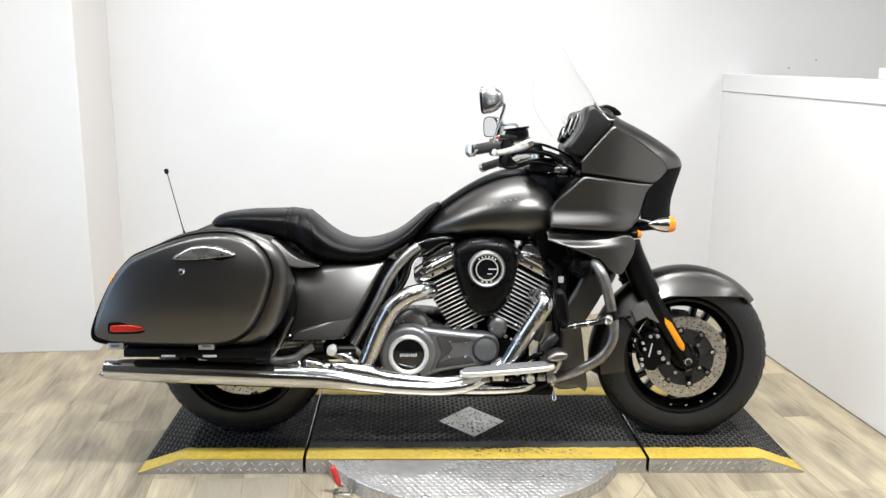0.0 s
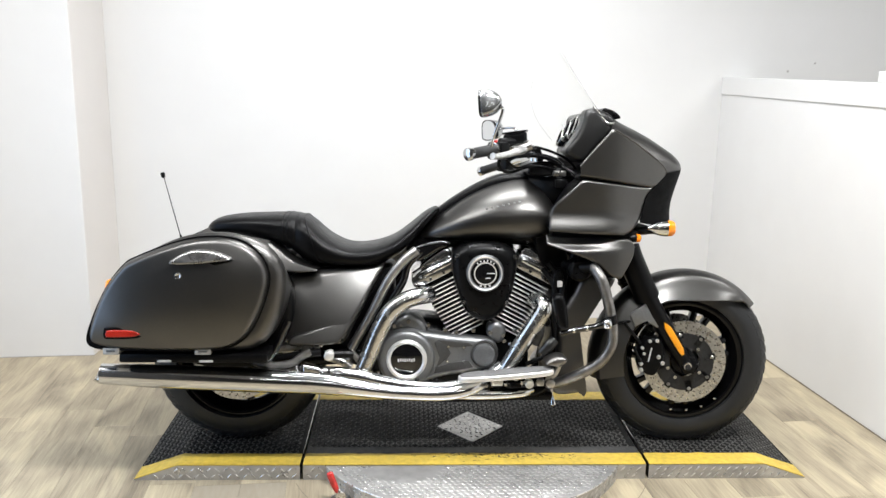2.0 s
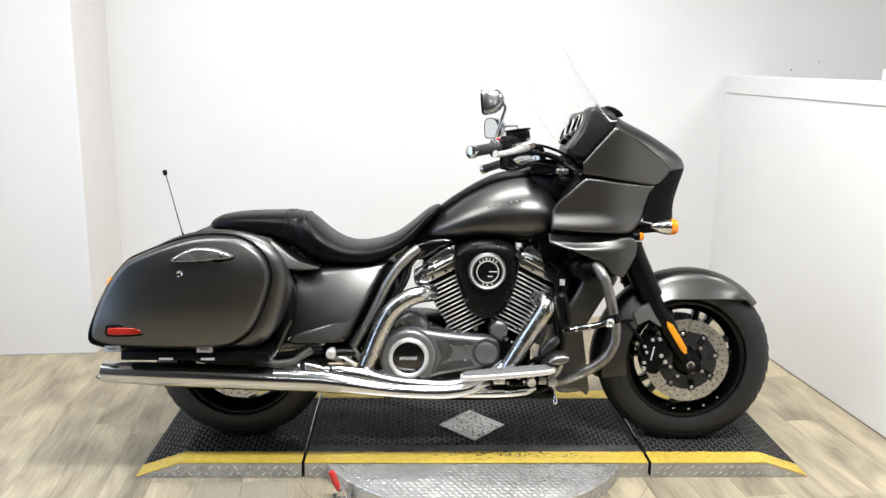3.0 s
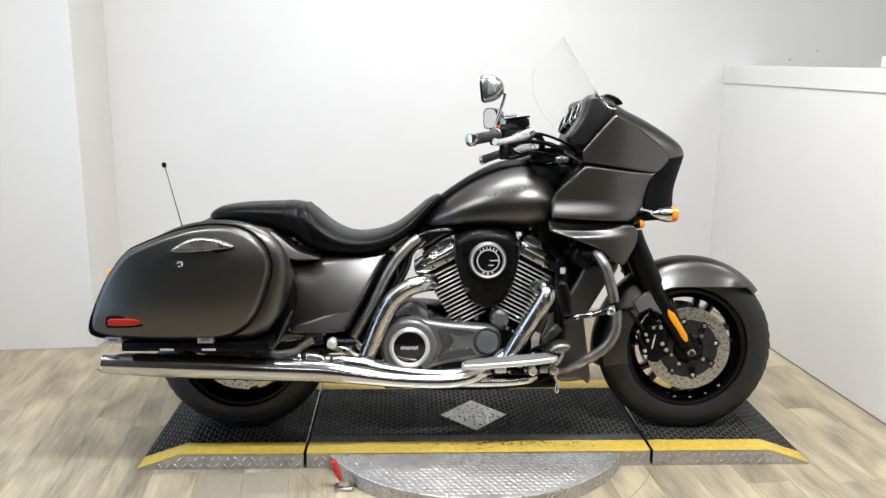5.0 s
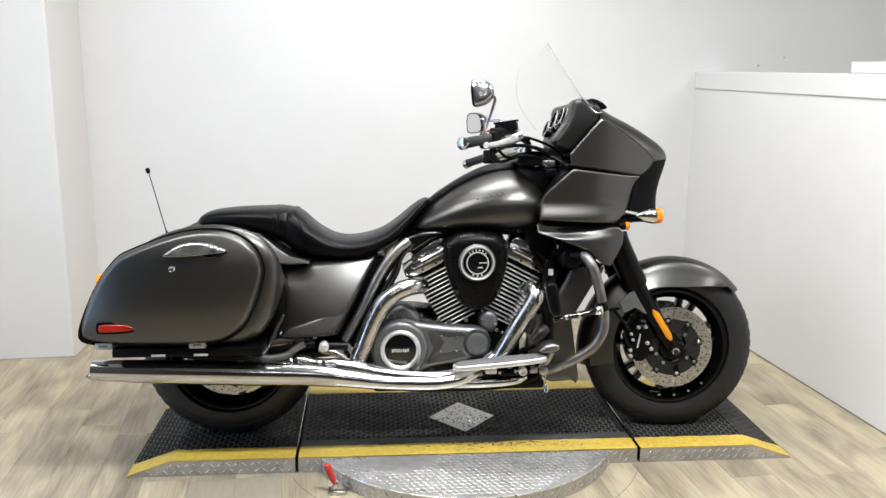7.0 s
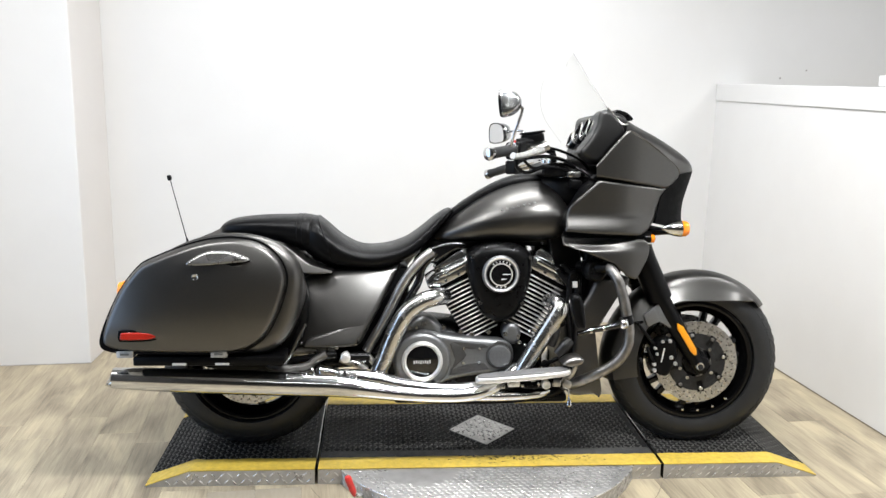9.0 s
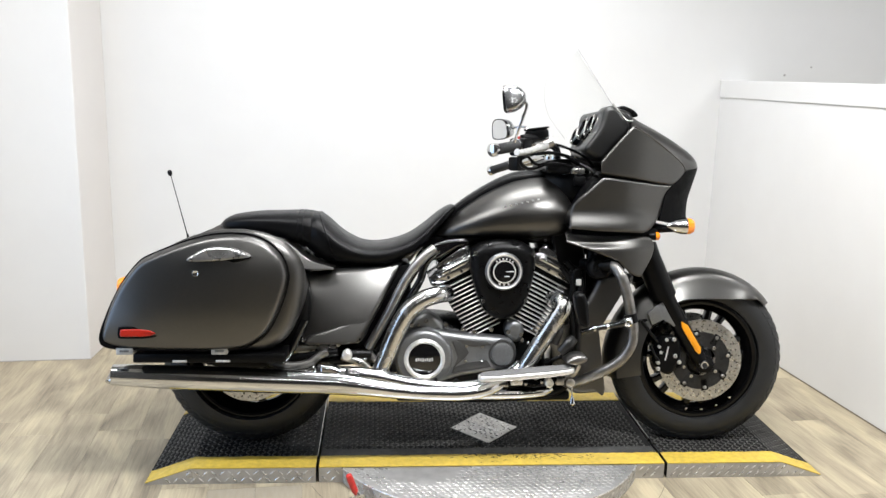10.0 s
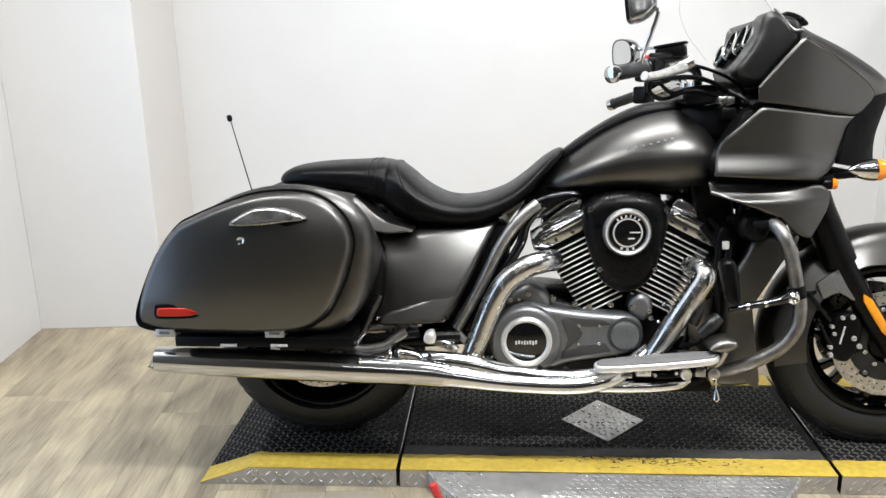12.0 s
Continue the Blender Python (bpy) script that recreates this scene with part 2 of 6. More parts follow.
def empty(name, m=None):
    ob = new(name)
    ob.empty_display_size = 0.1
    if m:
        ob.matrix_world = m
    return ob


def join(*bms):
    """Adds the later bmeshes to the first."""
    out = bms[0]
    for b in bms[1:]:
        me = bpy.data.meshes.new("tmp")
        b.to_mesh(me)
        b.free()
        out.from_mesh(me)
        bpy.data.meshes.remove(me)
    return out


def curve(pts, n=8, closed=False):
    """Points along a smooth line through pts."""
    pts = [Vector(p) for p in pts]
    k = len(pts)
    out = []
    for i in range(k if closed else k - 1):
        a, b = pts[i], pts[(i + 1) % k]
        p = pts[i - 1] if (closed or i > 0) else a * 2 - b
        q = pts[(i + 2) % k] if (closed or i + 2 < k) else b * 2 - a
        for j in range(n):
            t = j / n
            out.append(0.5 * (2 * a + (b - p) * t + (2 * p - 5 * a + 4 * b - q) * t * t + (3 * a - p - 3 * b + q) * t ** 3))
    if not closed:
        out.append(pts[-1])
    return out


def rings(loops, cap=True, closed=True):
    """A skin over loops of equal length."""
    bm = bmesh.new()
    vs = [[bm.verts.new(p) for p in loop] for loop in loops]
    n = len(loops[0])
    for a, b in zip(vs, vs[1:]):
        for i in range(n if closed else n - 1):
            j = (i + 1) % n
            bm.faces.new((a[i], a[j], b[j], b[i]))
    if cap and closed:
        bm.faces.new(vs[0])
        bm.faces.new(vs[-1])
    return bm


def tube(pts, r, seg=12, n=6, smooth=True):
    """A round bar along pts; r is one radius or one for each point."""
    rs = list(r) if isinstance(r, (list, tuple)) else [r] * len(pts)
    line = curve(pts, n) if smooth and len(pts) > 2 else [Vector(p) for p in pts]
    m = len(line) - 1
    loops = []
    side = None
    for i, p in enumerate(line):
        d = (line[min(i + 1, m)] - line[max(i - 1, 0)]).normalized()
        if side is None:
            side = d.orthogonal().normalized()
        side = (side - d * side.dot(d)).normalized()
        up = d.cross(side)
        f = i / m * (len(rs) - 1)
        k = min(int(f), len(rs) - 2) if len(rs) > 1 else 0
        rad = rs[k] + (rs[min(k + 1, len(rs) - 1)] - rs[k]) * (f - k)
        loops.append([p + (side * math.cos(a) + up * math.sin(a)) * rad for a in [2 * math.pi * s / seg for s in range(seg)]])
    return rings(loops)


def inset(loop, d):
    """A flat loop of 2D points moved inwards by d."""
    n = len(loop)
    area2 = sum(loop[i][0] * loop[(i + 1) % n][1] - loop[(i + 1) % n][0] * loop[i][1] for i in range(n))
    s = 1 if area2 > 0 else -1
    out = []
    for i in range(n):
        e = Vector(loop[(i + 1) % n]) - Vector(loop[i - 1])
        nn = Vector((-e.y, e.x)).normalized() * s
        out.append(Vector(loop[i]) + nn * d)
    return out


def straight(outline, n=6, r=0.006):
    """A closed outline with straight sides and slightly rounded corners."""
    k = len(outline)
    out = []
    for i in range(k):
        a, b, c = [Vector((*outline[j % k], 0)) for j in (i - 1, i, i + 1)]
        u, w = (a - b), (c - b)
        ra, rc = min(r, u.length * 0.3), min(r, w.length * 0.3)
        p, q = b + u.normalized() * ra, b + w.normalized() * rc
        for j in range(4):
            t = j / 3
            out.append(p * (1 - t) ** 2 + b * 2 * t * (1 - t) + q * t * t)
        e = c - w.normalized() * min(r, w.length * 0.3)
        for j in range(1, n):
            out.append(q + (e - q) * j / n)
    return out


def pillow(outline, y0, y1, edge=0.02, steps=5, n=6, crown=0.0, smooth=True, bow=2.0):
    """A panel in the x-z plane from y0 to its face at y1, its rim rounded by edge, its face crowned both ways."""
    base = curve([(a, b, 0) for a, b in outline], n, True) if smooth else straight(outline, n)
    loop = [Vector((p.x, p.y)) for p in base]
    s = 1 if y1 > y0 else -1
    depth = abs(y1 - y0) - crown
    rim = min(edge, depth)
    xs, zs = [p.x for p in loop], [p.y for p in loop]
    mx, hx, mz, hz = (min(xs) + max(xs)) / 2, (max(xs) - min(xs)) / 2, (min(zs) + max(zs)) / 2, (max(zs) - min(zs)) / 2

    def place(p, d):
        g = 1 - 0.5 * abs((p.x - mx) / hx) ** bow - 0.5 * abs((p.y - mz) / hz) ** bow
        return (p.x, y0 + s * (d + crown * g * d / depth), p.y)
    loops = [[place(p, 0) for p in loop], [place(p, depth - rim) for p in loop]]
    for k in range(1, steps + 1):
        a = k / steps * math.pi / 2
        loops.append([place(p, depth - rim + rim * math.sin(a)) for p in inset(loop, edge * (1 - math.cos(a)))])
    lp = inset(loop, edge)
    c = sum(lp, Vector((0, 0))) / len(lp)
    for f in (0.97, 0.93, 0.87, 0.8, 0.72, 0.65, 0.5, 0.35, 0.2, 0.08, 0.01):
        loops.append([place(c + (p - c) * f, depth) for p in lp])
    return rings(loops)


def lathe(profile, centre=(0, 0, 0), seg=48, axis="y", closed=False):
    """A turned body: profile of (radius, distance along the axis)."""
    loops = []
    for r, h in profile:
        loop = []
        for s in range(seg):
            a = 2 * math.pi * s / seg
            p = {"y": (r * math.cos(a), h, r * math.sin(a)), "z": (r * math.cos(a), r * math.sin(a), h), "x": (h, r * math.cos(a), r * math.sin(a))}[axis]
            loop.append(Vector(p) + Vector(centre))
        loops.append(loop)
    if closed:
        loops.append(loops[0])
    bm = rings(loops, cap=not closed)
    if closed:
        bmesh.ops.remove_doubles(bm, verts=bm.verts[:], dist=1e-6)
    return bm


def box(x0, x1, y0, y1, z0, z1, bevel=0.0, seg=2, m=None):
    bm = bmesh.new()
    bmesh.ops.create_cube(bm, size=1)
    for v in bm.verts:
        v.co = Vector(((x0 + x1) / 2 + v.co.x * (x1 - x0), (y0 + y1) / 2 + v.co.y * (y1 - y0), (z0 + z1) / 2 + v.co.z * (z1 - z0)))
    if bevel:
        bmesh.ops.bevel(bm, geom=bm.edges[:], offset=bevel, segments=seg, affect="EDGES", profile=0.5)
    if m:
        bm.transform(m)
    return bm


def prism(outline, y0, y1, bevel=0.0, seg=2):
    """An x-z outline pushed from y0 to y1."""
    bm = rings([[(a, y0, b) for a, b in outline], [(a, y1, b) for a, b in outline]])
    if bevel:
        bmesh.ops.bevel(bm, geom=bm.edges[:], offset=bevel, segments=seg, affect="EDGES", profile=0.5)
    return bm


def spline(xs, ys, x):
    """Smooth value at x of the line through (xs, ys)."""
    if x <= xs[0]:
        return ys[0]
    if x >= xs[-1]:
        return ys[-1]
    i = max(k for k in range(len(xs) - 1) if xs[k] <= x)
    h = xs[i + 1] - xs[i]

    def slope(k):
        if k == 0:
            return (ys[1] - ys[0]) / (xs[1] - xs[0])
        if k == len(xs) - 1:
            return (ys[-1] - ys[-2]) / (xs[-1] - xs[-2])
        return (ys[k + 1] - ys[k - 1]) / (xs[k + 1] - xs[k - 1])
    t = (x - xs[i]) / h
    return ((2 * t ** 3 - 3 * t * t + 1) * ys[i] + (t ** 3 - 2 * t * t + t) * h * slope(i)
            + (-2 * t ** 3 + 3 * t * t) * ys[i + 1] + (t ** 3 - t * t) * h * slope(i + 1))


def loft(stations, power=2.4, n=40, seg=36, low=None, sag=1.0):
    """A body along x from stations (x, top, bottom, half width), with superellipse sections."""
    xs = [s[0] for s in stations]
    loops = []
    for i in range(n + 1):
        f = i / n
        f = 0.5 - 0.5 * math.cos(math.pi * f) if n > 12 else f
        x = xs[0] + (xs[-1] - xs[0]) * f
        top, bot, hw = [spline(xs, [s[k] for s in stations], x) for k in (1, 2, 3)]
        loop = []
        for k in range(seg):
            a = 2 * math.pi * k / seg
            c, s = math.cos(a), math.sin(a)
            pw = power if s > 0 or low is None else low
            y = hw * math.copysign(abs(c) ** (2 / pw), c)
            z = bot + (top - bot) * (0.5 + 0.5 * math.copysign(abs(s) ** (2 / pw), s)) ** sag
            loop.append((x, y, z))
        loops.append(loop)
    return rings(loops)


def mirrored(bm):
    b = bm.copy()
    for v in b.verts:
        v.co.y = -v.co.y
    return b


# ---- the room ----
def slab(name, x0, x1, y0, y1, z0, z1, mat, bevel=0.0):
    ob = part(name, box(x0, x1, y0, y1, z0, z1, bevel), mat, smooth=False)
    ob.matrix_world = ROOM
    return tagged(ob, kind="structure")


U_LEFT, U_HALF, V_PIER, V_BACK = -2.19, 1.688, 1.157, 1.585
slab("wall_back", -2.19, 4.2, V_BACK, V_BACK + 0.12, 0, CEILING, WALL)
slab("wall_pier", U_LEFT, -1.6405, V_PIER, V_BACK - 0.001, 0, CEILING, WALL, 0.004)
# the return is drawn darker than the pier's front, its shade in the colour
ret = part("wall_pier_return", rings([[(-1.7, V_PIER + 0.004, z), (-1.639, V_PIER + 0.004, z), (-1.597, V_BACK - 0.002, z), (-1.7, V_BACK - 0.002, z)] for z in (0, CEILING)]), RETURN_SHADE, smooth=False)
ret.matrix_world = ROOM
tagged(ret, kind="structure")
# left wall with a doorway
WV0, WV1, WZ1 = -1.3, 0.06, 2.06
slab("wall_left", U_LEFT - 0.12, U_LEFT, WV1, V_BACK + 0.12, 0, CEILING, WALL)
slab("wall_left", U_LEFT - 0.12, U_LEFT, -6.2, WV0, 0, CEILING, UNSEEN_DARK)
slab("wall_left", U_LEFT - 0.12, U_LEFT, WV0, WV1, WZ1, CEILING, WALL)
# unseen end walls, added dark so that chrome and paint reflect little
slab("wall_front", -2.31, 4.32, -6.32, -6.2, 0, CEILING, UNSEEN_DARK)
slab("wall_far_right", 4.2, 4.32, -6.2, V_BACK + 0.12, 0, CEILING, UNSEEN_DARK)
slab("ceiling", -2.31, 4.32, -6.32, V_BACK + 0.12, CEILING, CEILING + 0.1, CEIL_PAINT)

# half-height wall beside the bike, with its cap
slab("wall_half", U_HALF, U_HALF + 0.12, -2.4, V_BACK - 0.001, 0, 1.2878, WALL)
slab("trim_cap", U_HALF - 0.008, U_HALF + 0.16, -2.4, V_BACK - 0.001, 1.288, 1.383, TRIM_PAINT, 0.004)
slab("trim_cap", U_HALF + 0.0, U_HALF + 0.16, -2.4, 0.235, 1.385, 1.43, TRIM_PAINT, 0.004)

door = empty("door_1", ROOM)
tagged(door, "white framed doorway that lets daylight in", "doorway", kind="structure")
for a, b, c, d in ((WV0, WV1, WZ1 - 0.06, WZ1), (WV0, WV0 + 0.06, 0.001, WZ1 - 0.061), (WV1 - 0.06, WV1, 0.001, WZ1 - 0.061)):
    part("door_frame", box(U_LEFT - 0.1, U_LEFT - 0.03, a + 0.001, b - 0.001, c, d - 0.001, 0.004), TRIM_PAINT, door)


# thin strips at the walls' foot: the joint, with its shade in the colour
slab("base_joint_shade", U_HALF - 0.004, U_HALF - 0.0005, -2.4, V_BACK - 0.002, 0.0005, 0.005, JOINT_AND_SHADE)
slab("base_joint_shade", U_LEFT, -1.64, V_PIER - 0.003, V_PIER - 0.0005, 0.0005, 0.004, SCREW_AND_SHADE)


def scuff(m, w, h, seed, faint):
    """A faint smear on a wall, in its local x-z plane."""
    r0 = random.Random(seed)
    bm = bmesh.new()
    for k in range(7):
        x, z = (r0.random() - 0.5) * w, (r0.random() - 0.5) * h
        a = r0.uniform(0.2, 0.9)
        l, t = w * r0.uniform(0.15, 0.4), h * r0.uniform(0.05, 0.14)
        d = Vector((math.cos(a), 0, math.sin(a)))
        n = Vector((-d.z, 0, d.x))
        c = Vector((x, -0.0006 - 0.0001 * k, z))
        bm.faces.new([bm.verts.new(c + p) for p in (-d * l, -n * t - d * l * 0.2, -n * t * 0.7 + d * l * 0.4, d * l, n * t * 0.6 + d * l * 0.3, n * t - d * l * 0.3)])
    ob = part("wall_scuff", bm, faint, smooth=False)
    ob.matrix_world = ROOM @ m
    return tagged(ob, kind="structure")


SMEAR = material("faint_smear", (0.62, 0.615, 0.605), 0.6, 0.0, 0.6, 60, colour2=(0.67, 0.665, 0.66))
scuff(pose(-1.685, V_PIER, 0.208), 0.06, 0.03, 3, SMEAR)
scuff(pose(U_HALF, 0.957, 0.36, 0, 0, -90), 0.05, 0.04, 4, SMEAR)
scuff(pose(U_HALF, 0.50, 0.36, 0, 0, -90), 0.06, 0.03, 5, SMEAR)


def plug(u, v, z, r):
    ob = part("wall_screw", lathe([(r * 0.6, -0.004), (r, -0.003), (r, 0.0)], seg=12), SCREW_AND_SHADE)
    ob.matrix_world = ROOM @ pose(u, v, z)
    return tagged(ob, "small grey screw in the white wall", "wall screw", "screws in the wall")


plug(2.063, V_BACK, 1.42, 0.006)
plug(2.222, V_BACK, 1.467, 0.005)

# ceiling lamps
for u, v, depth in PANELS:
    lamp = empty("ceiling_light", ROOM @ pose(u, v, CEILING))
    tagged(lamp, "unseen white rectangular ceiling light panel, switched on", "ceiling light", "ceiling lights")
    part("frame", box(-0.63, 0.63, -depth / 2 - 0.03, depth / 2 + 0.03, -0.03, 0, 0.005), TRIM_PAINT, lamp)
    part("diffuser", box(-0.6, 0.6, -depth / 2, depth / 2, -0.036, -0.031), DIFFUSER, lamp)

# floor of vinyl planks
floor = part("floor", box(-2.31, 4.32, -6.32, V_BACK + 0.12, -0.12, -0.004), DARK_STEEL, smooth=False)
floor.matrix_world = ROOM
tagged(floor, "beige wood-look vinyl plank floor", "floor", kind="structure")

# ---- the display platform ----
Y_FRONT, Y_BACK = -0.25, 0.41


def lozenges(places, length, width, height, mat, name, parent, label=""):
    """Raised tread bars at places of (point, direction, normal), in one mesh."""
    vs, fs = [], []
    for p, d, nrm in places:
        p, d, nrm = Vector(p), Vector(d).normalized(), Vector(nrm)
        s = nrm.cross(d)
        k = len(vs)
        vs += [p - d * length / 2, p - d * length * 0.2 - s * width / 2, p + d * length * 0.2 - s * width / 2, p + d * length / 2,
               p + d * length * 0.2 + s * width / 2, p - d * length * 0.2 + s * width / 2,
               p - d * length * 0.28 + nrm * height, p + d * length * 0.28 + nrm * height]
        fs += [(k, k + 1, k + 6), (k + 1, k + 2, k + 7, k + 6), (k + 2, k + 3, k + 7), (k + 3, k + 4, k + 7), (k + 4, k + 5, k + 6, k + 7), (k + 5, k, k + 6)]
    me = bpy.data.meshes.new(name)
    me.from_pydata([tuple(v) for v in vs], [], fs)
    me.polygons.foreach_set("use_smooth", [True] * len(me.polygons))
    me.materials.append(mat)
    ob = new(name, me)
    ob.parent = parent
    ob["kind"] = "stuff"
    if label:
        ob["label"] = label
    return ob


def section(x0, x1, rise0, rise1, label):
    """One section of the platform; rise0 and rise1 are the x at which its sloping ends reach the deck's height."""
    top = empty("platform_section")
    tagged(top, label, "platform", "sections of the display platform")
    prof = [(x0, 0.0), (x1, 0.0)]
    lip = 0.004
    if rise1 < x1:
        prof += [(x1, lip), (rise1, P)]
    else:
        prof += [(x1, P)]
    if rise0 > x0:
        prof += [(rise0, P), (x0, lip)]
    else:
        prof += [(x0, P)]
    part("deck", prism(prof, Y_FRONT + 0.004, Y_BACK), DECK, top, "black textured tread deck", smooth=False)
    part("front_plate", prism([(a, max(b - 0.001, 0)) for a, b in prof], Y_FRONT, Y_FRONT + 0.003), PLATE, top, "bare aluminium tread plate front edge", smooth=False)
    part("back_plate", prism([(a, max(b - 0.001, 0)) for a, b in prof], Y_BACK + 0.001, Y_BACK + 0.004), PLATE, top, smooth=False)
    pts = []
    if rise0 > x0:
        pts.append((x0 + 0.002, lip))
    pts += [(max(rise0, x0), P), (min(rise1, x1), P)]
    if rise1 < x1:
        pts.append((x1 - 0.002, lip))
    for y0, y1 in ((Y_FRONT - 0.001, Y_FRONT + 0.084), (Y_BACK - 0.084, Y_BACK)):
        # the stripe's inner edge wanders a little, as brushed paint does
        bm = bmesh.new()
        cols = []
        fine = []
        for (a, b), (c, d) in zip(pts, pts[1:]):
            k = max(2, int(abs(c - a) / 0.012))
            fine += [(a + (c - a) * i / k, b + (d - b) * i / k) for i in range(k)]
        fine.append(pts[-1])
        for a, b in fine:
            w = 0.004 * noise.noise((a * 40, y0 * 10, 0.3)) + 0.002 * noise.noise((a * 160, y0, 2))
            ya, yb = (y0, y1 + w) if y0 < 0 else (y0 + w, y1)
            cols.append([bm.verts.new(q) for q in ((a, ya, b + 0.0005), (a, yb, b + 0.0005), (a, yb, b + 0.003), (a, ya, b + 0.003))])
        for p, q in zip(cols, cols[1:]):
            for i in range(4):
                bm.faces.new((p[i], p[(i + 1) % 4], q[(i + 1) % 4], q[i]))
        bm.faces.new(cols[0]), bm.faces.new(cols[-1])
        part("edge_stripe", bm, YELLOW, top, "worn yellow painted safety stripe")
    # treads of the deck
    places = []
    step = 0.0185
    j = 0
    band = 0.05 if x0 < 0 < x1 else 0.0
    y = Y_FRONT + 0.094 + band
    while y < Y_BACK - 0.09:
        i = 0
        x = x0 + 0.012
        while x < x1 - 0.012:
            z, nx = P, 0.0
            if rise0 > x0 and x < rise0:
                z, nx = lip + (P - lip) * (x - x0) / (rise0 - x0), -(P - lip) / (rise0 - x0)
            if rise1 < x1 and x > rise1:
                z, nx = lip + (P - lip) * (x1 - x) / (x1 - rise1), (P - lip) / (x1 - rise1)
            nrm = Vector((nx, 0, 1)).normalized()
            inset_here = abs(x - 0.043) / 0.127 + abs(y - 0.066) / 0.14 < 1.06 and x0 < 0 < x1
            if not inset_here:
                s = 1 if (i + j) % 2 else -1
                d = Vector((1, s * 1.0, 0))
                d = (d - nrm * d.dot(nrm)).normalized()
                places.append(((x, y, z + 0.0003), d, nrm))
            x += step
            i += 1
        y += step
        j += 1
    lozenges(places, 0.021, 0.0062, 0.0028, DECK_TREAD, "deck_tread", top)
    # treads of the front edge
    places = []
    for j, z in enumerate((0.014, 0.038)):
        k = 0
        x = x0 + 0.02 + 0.014 * j
        while x < x1 - 0.012:
            lim = P
            if rise0 > x0 and x < rise0:
                lim = P * (x - x0) / (rise0 - x0)
            if rise1 < x1 and x > rise1:
                lim = P * (x1 - x) / (x1 - rise1)
            hidden = -0.49 < x < 0.55 and x0 < 0 < x1
            if z + 0.012 < lim and not hidden:
                s = 1 if ((k + j) % 2) or x > 0 else -1
                places.append(((x, Y_FRONT - 0.0003, z), (1, 0, s * 0.9), (0, -1, 0)))
            x += 0.028
            k += 1
    lozenges(places, 0.029, 0.0052, 0.003, LOZENGE, "tread_bar", top)
    return top


edge_r = section(-1.146, -0.574, -0.995, -0.574, "ramped end section of a black tread-deck display platform")
mid = section(-0.563, 0.645, -0.563, 0.645, "flat middle section of a black tread-deck display platform")
edge_l = section(0.657, 1.225, 0.657, 1.073, "ramped end section of a black tread-deck display platform")
# a strip of the middle deck behind the stripe is trodden smooth
part("worn_strip", box(-0.561, 0.643, Y_FRONT + 0.0885, Y_FRONT + 0.139, P + 0.0002, P + 0.0012), DUSTY, mid, "trodden smooth grey strip", smooth=False)
# black rubber marks on the stripe
rm = random.Random(8)
marks = bmesh.new()
for k in range(130):
    x, y = rm.gauss(0.14, 0.14), Y_FRONT + 0.084 - abs(rm.gauss(0, 0.025))
    if -0.5 < x < 0.6 and y > Y_FRONT + 0.006:
        l, w, a = rm.uniform(0.002, 0.011), rm.uniform(0.0008, 0.003), rm.gauss(0, 0.5)
        d, n = Vector((math.cos(a), math.sin(a), 0)), Vector((-math.sin(a), math.cos(a), 0))
        c = Vector((x, y, P + 0.0034 + 0.000002 * k))
        marks.faces.new([marks.verts.new(c + q) for q in (-d * l, -n * w - d * l * 0.2, -n * w * 0.6 + d * l * 0.5, d * l, n * w * 0.7 + d * l * 0.2, n * w - d * l * 0.4)])
rubber_marks = part("rubber_mark", marks, GAP_DARK, mid, smooth=False)
rubber_marks["kind"] = "stuff"
# bare metal along the joints
for ob, x in ((edge_r, -0.5725), (edge_l, 0.6555)):
    part("joint_edge", box(x - 0.0015, x + 0.0015, Y_FRONT + 0.09, Y_BACK - 0.002, 0.004, P + 0.0012), ALU, ob, "bare metal joint edge", smooth=False)


# bare diamond let into the middle deck
bm = rings([[(0.043 + 0.127 * a, 0.066 + 0.139 * b, z) for a, b in ((-1, 0), (0, -1), (1, 0), (0, 1))] for z in (P - 0.002, P + 0.002)])
part("diamond_inlay", bm, PLATE, mid, "bare aluminium diamond-shaped tread inlay", smooth=False)
places = []
for i in range(-6, 7):
    for j in range(-7, 8):
        x, y = i * 0.0185, j * 0.0185
        if abs(x) / 0.127 + abs(y) / 0.139 < 0.9:
            places.append(((0.043 + x, 0.066 + y, P + 0.0021), (1, 1 if (i + j) % 2 else -1, 0), (0, 0, 1)))
lozenges(places, 0.02, 0.006, 0.0025, LOZENGE, "inlay_tread", mid)

# half-round turning plate that sticks out in front
CX, CY, CR = 0.03, 0.01, 0.575
half = math.acos((CY - (Y_FRONT - 0.002)) / CR)
arc = [(CX + CR * math.sin(a), CY - CR * math.cos(a)) for a in [-half + 2 * half * i / 72 for i in range(73)]]
turn = empty("turning_plate")
tagged(turn, "half-round aluminium tread-plate step of the platform", "platform step")
bm = rings([[(x, y, z) for x, y in arc] for z in (0.0, 0.047)])
part("body", bm, PLATE, turn, smooth=False)
arc2 = [(CX + (x - CX) * 1.004, min(CY + (y - CY) * 1.004, Y_FRONT - 0.002)) for x, y in arc]
part("top_plate", rings([[(x, y, z) for x, y in arc2] for z in (0.0475, 0.054)]), PLATE, turn, smooth=False)
line = [Vector((x, y, 0.054)) for x, y in arc2]
part("edge_bead", tube(line, 0.0028, 8, smooth=False), LOZENGE, turn, "bright rounded edge")
places, side = [], []
